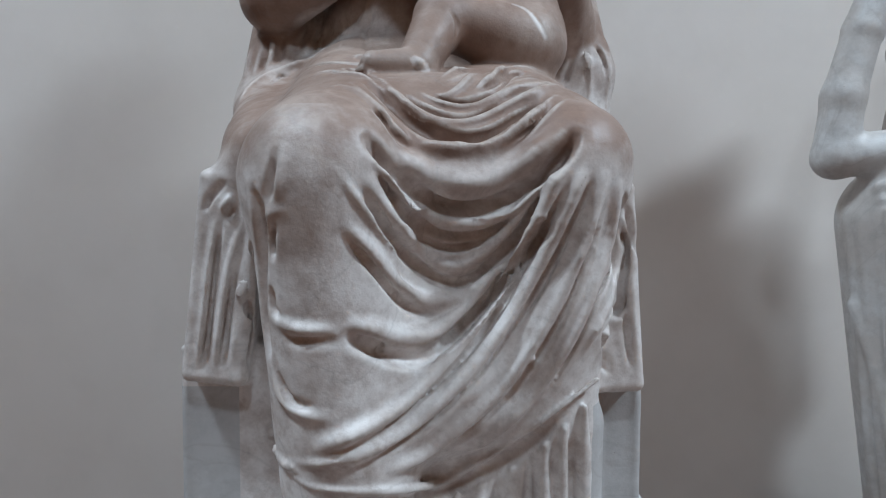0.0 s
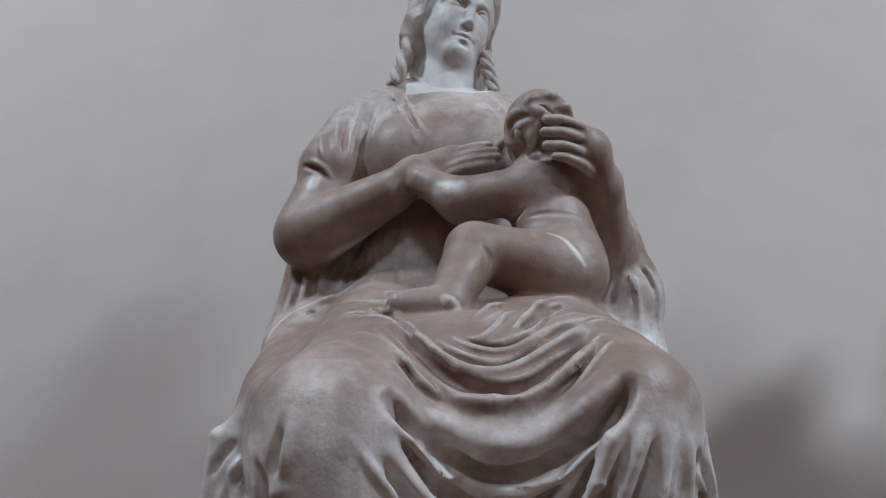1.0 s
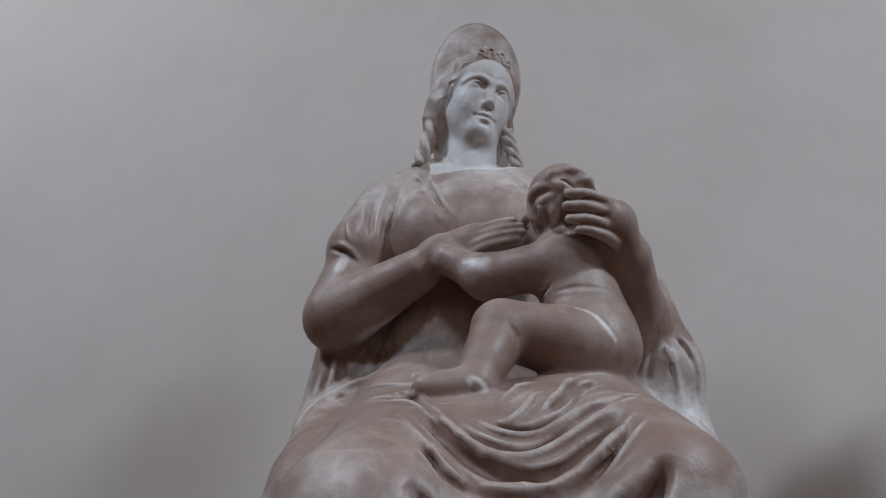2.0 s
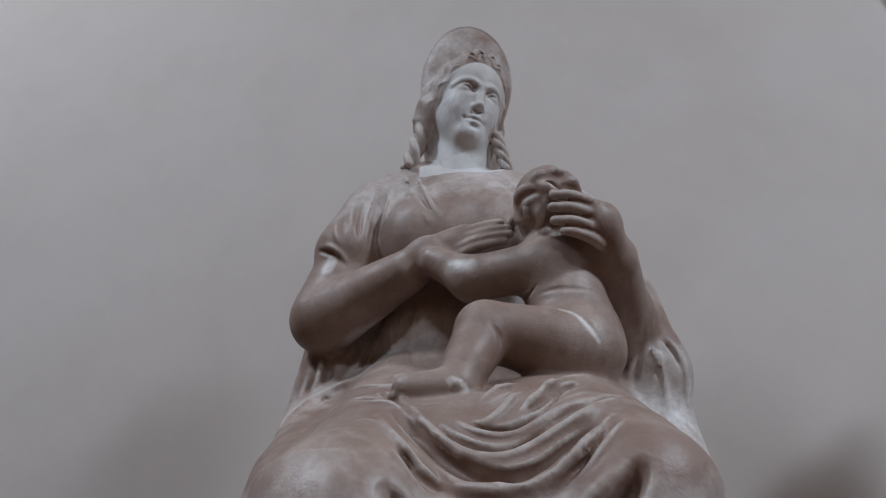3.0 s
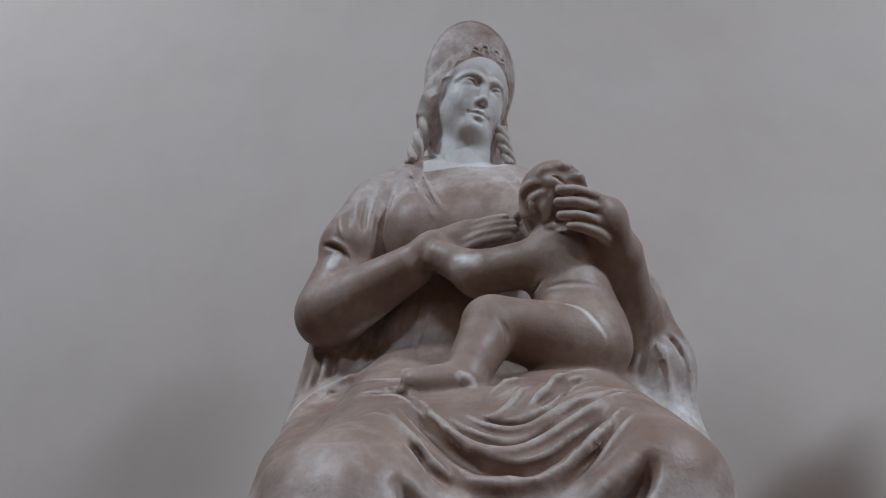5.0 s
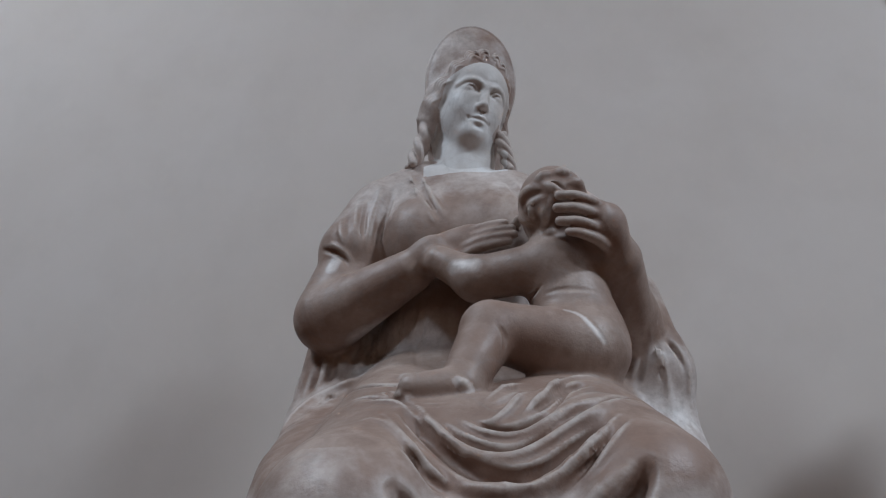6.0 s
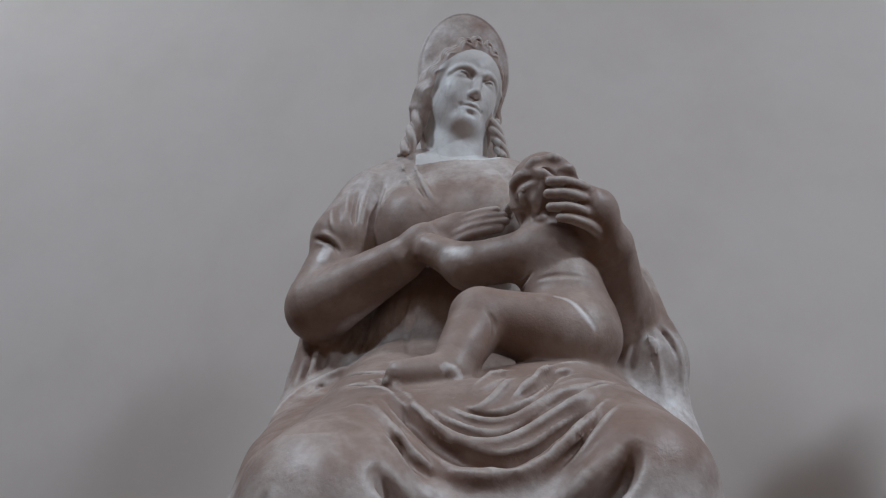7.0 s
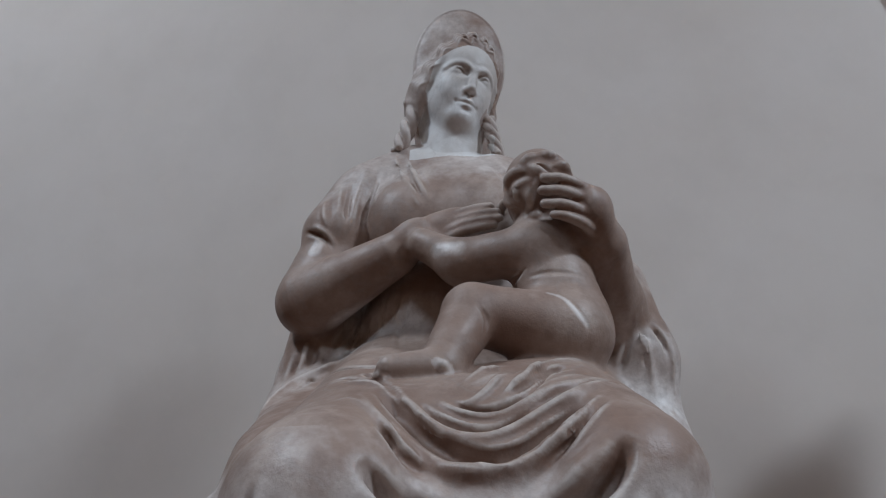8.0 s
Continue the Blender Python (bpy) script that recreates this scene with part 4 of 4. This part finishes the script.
def womans_head(s, f):
    k = f.k

    def lump(c, r, blend=0.02, cut=False):
        across, up, deep = r
        s.egg(f(*c), np.array((across, deep, up * f.tall)) * k, f.turn, k=blend, cut=cut)

    # skull, brow, face, muzzle and chin
    lump((0, 0.030, -0.020), (0.080, 0.092, 0.096))
    lump((0, -0.022, 0.015), (0.064, 0.082, 0.070), 0.03)
    lump((0, 0.036, 0.022), (0.066, 0.054, 0.062), 0.03)
    lump((0, -0.064, 0.060), (0.030, 0.028, 0.029), 0.025)
    lump((0, -0.094, 0.068), (0.021, 0.018, 0.021), 0.022)
    for q in (-1, 1):
        lump((0.034 * q, -0.036, 0.044), (0.026, 0.034, 0.031), 0.03)
        s.cap(f(0.050 * q, -0.052, 0.004), f(0.017 * q, -0.096, 0.056), 0.018 * k, 0.015 * k, k=0.035)
        # sockets, eyeballs, lids, brows
        lump((0.033 * q, 0.001, 0.095), (0.021, 0.0115, 0.021), 0.010, True)
        lump((0.0155 * q, 0.002, 0.093), (0.007, 0.011, 0.013), 0.009, True)
        lump((0.033 * q, -0.002, 0.0655), (0.0165, 0.0120, 0.0140), 0.003)
        s.tube(f.all((0.016 * q, -0.004, 0.0750), (0.026 * q, 0.0050, 0.0800), (0.039 * q, 0.0055, 0.0770), (0.051 * q, -0.003, 0.0650)), 0.0026 * k, 0.0022 * k, k=0.002)
        s.tube(f.all((0.017 * q, -0.006, 0.0745), (0.029 * q, -0.0100, 0.0775), (0.041 * q, -0.0090, 0.0740), (0.050 * q, -0.005, 0.0650)), 0.0020 * k, k=0.002)
        s.tube(f.all((0.009 * q, 0.010, 0.0865), (0.025 * q, 0.0175, 0.0830), (0.044 * q, 0.0155, 0.0715), (0.058 * q, 0.005, 0.0570)), 0.0040 * k, 0.0030 * k, k=0.012)
        # wings of the nose, nostrils, corners of the mouth, ears
        lump((0.0098 * q, -0.0400, 0.0850), (0.0062, 0.0066, 0.0095), 0.006)
        lump((0.0055 * q, -0.0475, 0.0890), (0.0032, 0.0036, 0.0050), 0.002, True)
        lump((0.0240 * q, -0.0680, 0.0820), (0.0025, 0.0026, 0.0040), 0.006, True)
        lump((0.071 * q, -0.034, -0.004), (0.008, 0.022, 0.012), 0.006)
    # nose: straight from the brow to the tip
    s.tube(f.all((0, 0.026, 0.0780), (0, 0.004, 0.0830), (0, -0.022, 0.0918), (0, -0.0360, 0.0955)), 0.0070 * k, 0.0084 * k, k=0.010)
    lump((0, -0.0385, 0.0935), (0.0094, 0.0078, 0.0100), 0.007)
    # mouth: bowed upper lip, full lower lip, parted by a thin shadow
    s.tube(f.all((-0.022, -0.0675, 0.0800), (-0.008, -0.0620, 0.0880), (0, -0.0632, 0.0895), (0.008, -0.0620, 0.0880), (0.022, -0.0675, 0.0800)), 0.0020 * k, k=0.003, swell=0.0030 * k)
    s.tube(f.all((-0.018, -0.0720, 0.0795), (0, -0.0760, 0.0875), (0.018, -0.0720, 0.0795)), 0.0024 * k, k=0.003, swell=0.0040 * k)
    s.tube(f.all((-0.023, -0.0685, 0.0825), (-0.009, -0.0682, 0.0915), (0, -0.0692, 0.0935), (0.009, -0.0682, 0.0915), (0.023, -0.0685, 0.0825)), 0.0021 * k, k=0.002, cut=True)
    lump((0, -0.0840, 0.0955), (0.012, 0.0038, 0.0070), 0.010, True)
    s.tube(f.all((0, -0.049, 0.0945), (0, -0.058, 0.0930)), 0.0022 * k, k=0.004, cut=True)
    # the hollow under the jaw
    lump((0, -0.152, 0.000), (0.085, 0.044, 0.062), 0.016, True)
    # tall fan-shaped crown plate behind the front hair, with a thin rim
    p = Frame((-0.040, 1.642, 2.711), 12, 4, 5)
    s.egg(p.c, (0.119, 0.034, 0.178), p.turn, k=0.012)
    s.egg(p(0, -0.05, -0.02), (0.104, 0.070, 0.120), p.turn, k=0.02)
    s.tube([p(0.117 * math.cos(a), 0.176 * math.sin(a), 0.006) for a in np.linspace(-0.5, math.pi + 0.5, 19)], 0.0045, k=0.003, steps=3)
    # hair: a roll from the parting over the temples to the nape, in waves
    for q in (-1, 1):
        line = ((0.004, 0.080, 0.060), (0.028, 0.072, 0.056), (0.052, 0.046, 0.044), (0.068, 0.010, 0.024), (0.078, -0.028, 0.004), (0.076, -0.064, -0.016))
        s.tube(f.all(*[(r * q, u, w) for r, u, w in line]), 0.013 * k, 0.020 * k, k=0.010)
        roll = spline(line, 8)
        for out, rad in ((0.000, 0.0050), (0.010, 0.0056), (0.020, 0.0056), (0.030, 0.0052)):
            strand = []
            for i, (r, u, w) in enumerate(roll):
                t = i / (len(roll) - 1)
                wave = math.sin(31.0 * t + 0.6 + 16.0 * out)
                lift = 0.0115 + 0.006 * t + 0.0042 * wave
                away = np.array((0.45 + 0.4 * t, 0.75 - 0.75 * t, 0.45))
                back = np.array((0.2 + 0.3 * t, 0.75 - 0.6 * t, -0.75))
                c = np.array((r, u, w)) + lift * away + (out - 0.008 + 0.0055 * wave) * back
                strand.append(f(c[0] * q, c[1], c[2]))
            s.tube(strand, rad * k, rad * 0.9 * k, k=0.002, steps=2)
        # crescents of curls above the brow
        for r0, u0, w0 in ((0.014, 0.094, 0.064), (0.034, 0.084, 0.060), (0.052, 0.062, 0.050)):
            for more in (0.0, 0.009):
                s.tube(f.all(((r0 - 0.009) * q, u0 - 0.008 + more, w0 + 0.006 - more), ((r0 - 0.004) * q, u0 + 0.003 + more, w0 + 0.007 - more), ((r0 + 0.005) * q, u0 + 0.002 + more, w0 + 0.004 - more), ((r0 + 0.010) * q, u0 - 0.011 + more, w0 + 0.001 - more)), 0.0036 * k, k=0.0015)
        lump((0.078 * q, -0.030, -0.030), (0.030, 0.070, 0.045), 0.015)
    lump((0, -0.04, -0.065), (0.085, 0.075, 0.050))


def twisted_lock(s, a, b, r):
    """A rope-like lock of hair from a to b."""
    a, b = np.array(a, float), np.array(b, float)
    for ph in (0, 2.1, 4.2):
        pts = [a + (b - a) * t + r * 0.62 * np.array((math.cos(ph + 7 * t), math.sin(ph + 7 * t), 0)) for t in np.linspace(0, 1, 9)]
        s.tube(pts, r * 0.62, r * 0.5, k=0.004, steps=3)


def statue_mesh(name, stones, mats, pick, tone=None):
    """One mesh from the skins of several stones; pick gives each face's material."""
    pts, quads, base = [], [], 0
    for s in stones:
        p, q = s.skin()
        pts.append(p)
        quads.append(q + base)
        base += len(p)
    pts, quads = np.concatenate(pts), np.concatenate(quads)
    me = bpy.data.meshes.new(name)
    me.vertices.add(len(pts))
    me.vertices.foreach_set("co", pts.astype(np.float32).ravel())
    me.loops.add(quads.size)
    me.loops.foreach_set("vertex_index", quads.astype(np.int32).ravel())
    me.polygons.add(len(quads))
    me.polygons.foreach_set("loop_start", np.arange(0, quads.size, 4, dtype=np.int32))
    for m in mats:
        me.materials.append(m)
    centres = pts[quads].mean(1)
    me.polygons.foreach_set("material_index", pick(centres).astype(np.int32))
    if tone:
        me.attributes.new("paled", "FLOAT", "POINT").data.foreach_set("value", tone(pts).astype(np.float32))
    me.update(calc_edges=True)
    me.validate()
    me.polygons.foreach_set("use_smooth", np.ones(len(me.polygons), bool))
    return me


# ---- the seated statue with a child ----
HEAD = Frame((-0.043, 1.620, 2.626), 32.0, 8.0, 11.9, 1.105, 1.1)
body = Stone((-0.50, 0.84, 1.0), (0.42, 1.88, 2.50), 0.0034)
seated_base(body)
seated_folds(body)
body.crisp((-0.49, 0.85, 1.02), (0.41, 1.30, 1.88), 0.8, 4)
child(body)
child_details(body)
grasp(body)
top = Stone((-0.27, 1.42, 2.38), (0.16, 1.84, 2.92), 0.0027)
womans_head(top, HEAD)
top.egg((-0.065, 1.680, 2.52), (0.100, 0.055, 0.120), k=0.02)
top.cap((-0.056, 1.642, 2.56), (-0.076, 1.625, 2.39), 0.068, 0.078, k=0.025)
twisted_lock(top, (-0.138, 1.592, 2.590), (-0.186, 1.562, 2.440), 0.020)
twisted_lock(top, (0.028, 1.622, 2.535), (0.048, 1.588, 2.415), 0.016)


def seated_material(c):
    """0 patinated marble, 1 the paler restored head and neck, 2 the throne block."""
    rel = (c - HEAD.c) @ HEAD.m / HEAD.k
    r, w, u = rel[:, 0], -rel[:, 1], rel[:, 2]
    face = (w > 0.02) & (u < 0.076 - 11.0 * np.abs(r) ** 2.1) & (np.abs(r) < 0.080) & (c[:, 2] > 2.40)
    face &= ~((c[:, 0] > 0.010) & (c[:, 2] < 2.545) & (c[:, 1] > 1.588))
    neck = (np.hypot(c[:, 0] + 0.070, c[:, 1] - 1.630) < 0.080) & (c[:, 2] > 2.428) & (c[:, 2] < 2.56) & (c[:, 1] < 1.645)
    x, y, z = c.T
    block = (z < 1.30) & (np.abs(x + 0.055) > 0.285)
    return np.where(face | neck, 1, np.where(block, 2, 0))


def step(v, a, b):
    """From 0 at a to 1 at b, softly."""
    q = np.clip((v - a) / (b - a), 0, 1)
    return q * q * (3 - 2 * q)


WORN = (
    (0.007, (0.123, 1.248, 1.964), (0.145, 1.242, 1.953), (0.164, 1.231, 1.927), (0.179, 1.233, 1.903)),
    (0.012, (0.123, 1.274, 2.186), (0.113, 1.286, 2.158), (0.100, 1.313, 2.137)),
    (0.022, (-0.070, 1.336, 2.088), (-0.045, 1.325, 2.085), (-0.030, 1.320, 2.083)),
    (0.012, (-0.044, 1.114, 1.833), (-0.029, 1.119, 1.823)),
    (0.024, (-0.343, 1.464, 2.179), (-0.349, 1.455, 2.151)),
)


def pale_parts(c):
    """Paler skirt below the lap; daylight painted on the side cloaks and belly shift."""
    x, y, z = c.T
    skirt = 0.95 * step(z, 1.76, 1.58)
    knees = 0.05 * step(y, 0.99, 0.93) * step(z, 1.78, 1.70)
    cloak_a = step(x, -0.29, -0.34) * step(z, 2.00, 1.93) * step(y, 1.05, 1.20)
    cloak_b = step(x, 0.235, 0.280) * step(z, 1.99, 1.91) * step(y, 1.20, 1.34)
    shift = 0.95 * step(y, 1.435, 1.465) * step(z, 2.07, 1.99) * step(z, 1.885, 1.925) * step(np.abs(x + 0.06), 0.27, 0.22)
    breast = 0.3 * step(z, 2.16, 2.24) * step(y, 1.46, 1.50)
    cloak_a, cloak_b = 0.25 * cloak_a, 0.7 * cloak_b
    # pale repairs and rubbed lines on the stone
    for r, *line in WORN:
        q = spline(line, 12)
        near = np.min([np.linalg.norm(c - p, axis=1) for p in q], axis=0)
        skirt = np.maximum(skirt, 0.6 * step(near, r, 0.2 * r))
    # negative tone on the lap, for the darker mix
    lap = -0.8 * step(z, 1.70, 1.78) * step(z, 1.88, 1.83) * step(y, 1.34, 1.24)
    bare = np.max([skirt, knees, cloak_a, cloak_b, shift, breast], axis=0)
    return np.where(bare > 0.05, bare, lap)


tagged(new("statue", statue_mesh("statue", (body, top), (OLD_MARBLE, PALE_MARBLE, BLOCK_MARBLE), seated_material, pale_parts)),
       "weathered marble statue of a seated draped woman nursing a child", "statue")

# pedestal under it
def pedestal(x, y, w, d, h, label):
    bm = bmesh.new()
    add_box(bm, (x - w / 2 - 0.05, y - d / 2 - 0.05, 0.0), (x + w / 2 + 0.05, y + d / 2 + 0.03, 0.14), 0.012)
    add_box(bm, (x - w / 2, y - d / 2, 0.14), (x + w / 2, y + d / 2, h - 0.10), 0.006)
    add_box(bm, (x - w / 2 - 0.04, y - d / 2 - 0.04, h - 0.10), (x + w / 2 + 0.04, y + d / 2 + 0.03, h), 0.014)
    ob = part("pedestal", bm, BLOCK_MARBLE)
    return tagged(ob, label, "pedestal")


pedestal(-0.05, 1.42, 0.86, 1.06, 1.005, "grey marble pedestal under the seated statue")
# ---- the neighbouring standing statue, of which an arm and the robe show ----
def standing_figure(s):
    # bent arm: raised limb, elbow, and the limb that goes back to the body
    s.cap((1.165, 1.79, 2.23), (1.085, 1.785, 2.075), 0.062, 0.050, k=0.02)
    s.cap((1.080, 1.785, 2.060), (1.035, 1.78, 1.90), 0.047, 0.051, k=0.015)
    s.cap((1.035, 1.78, 1.90), (1.020, 1.78, 1.752), 0.051, 0.056, k=0.02)
    s.cap((1.022, 1.78, 1.748), (1.22, 1.74, 1.762), 0.054, 0.058, k=0.015)
    s.egg((1.022, 1.785, 1.735), (0.052, 0.052, 0.046), k=0.02)
    # trunk and robe
    s.egg((1.33, 1.79, 1.78), (0.17, 0.12, 0.28), k=0.04)
    s.cap((1.22, 1.79, 1.58), (1.38, 1.78, 0.75), 0.165, 0.205, k=0.04)
    s.egg((1.33, 1.79, 2.02), (0.17, 0.11, 0.10), k=0.05)
    s.cap((1.33, 1.79, 2.05), (1.33, 1.77, 2.20), 0.05, k=0.03)
    s.egg((1.33, 1.76, 2.28), (0.08, 0.10, 0.115), k=0.03)
    s.cap((1.48, 1.80, 2.02), (1.56, 1.78, 1.70), 0.06, 0.055, k=0.03)
    s.cap((1.56, 1.78, 1.70), (1.52, 1.60, 1.52), 0.05, 0.04, k=0.03)
    # folds of the robe
    for i in range(15):
        a = math.pi * (1.0 + (i + 0.5) / 15 * 1.0)
        wide = 0.016 + 0.006 * math.sin(2.3 * i)
        line = [(1.22 + 0.16 * t + (0.165 + 0.04 * t) * math.cos(a + 0.05 * math.sin(5 * t + i)), 1.787 + (0.165 + 0.04 * t) * math.sin(a), 1.62 - 0.92 * t) for t in (0.0, 0.2, 0.45, 0.7, 1.0)]
        s.swell(line, wide, 0.022)
        s.swell([(x + 0.022, y, z) for x, y, z in line], 0.010, -0.018)
    # bunched cloth over the hip, and the end of the mantle beside the leg
    for k in range(4):
        s.tube(((1.10, 1.72 - 0.02 * k, 1.66 - 0.03 * k), (1.22, 1.62, 1.69 - 0.035 * k), (1.36, 1.62, 1.63 - 0.04 * k), (1.50, 1.70, 1.52 - 0.04 * k)), 0.016, 0.022, k=0.012)
    s.tube(((1.085, 1.77, 1.36), (1.125, 1.72, 1.18), (1.150, 1.69, 1.02), (1.158, 1.69, 0.985)), 0.022, 0.030, k=0.010)
    s.egg((1.170, 1.70, 0.93), (0.026, 0.026, 0.055), k=0.006)
    s.egg((1.160, 1.70, 0.855), (0.020, 0.022, 0.030), k=0.004)
    s.slab((1.36, 1.78, 0.66), (0.25, 0.24, 0.06), 0.01, k=0.005)


neighbour = Stone((0.90, 1.50, 0.58), (1.70, 2.06, 2.48), 0.006)
standing_figure(neighbour)
tagged(new("statue", statue_mesh("statue", (neighbour,), (GREY_MARBLE,), lambda c: np.zeros(len(c), int))),
       "pale marble standing statue with bare bent arm and long robe", "statue")
pedestal(1.36, 1.76, 0.62, 0.58, 0.603, "grey marble pedestal under the standing statue")
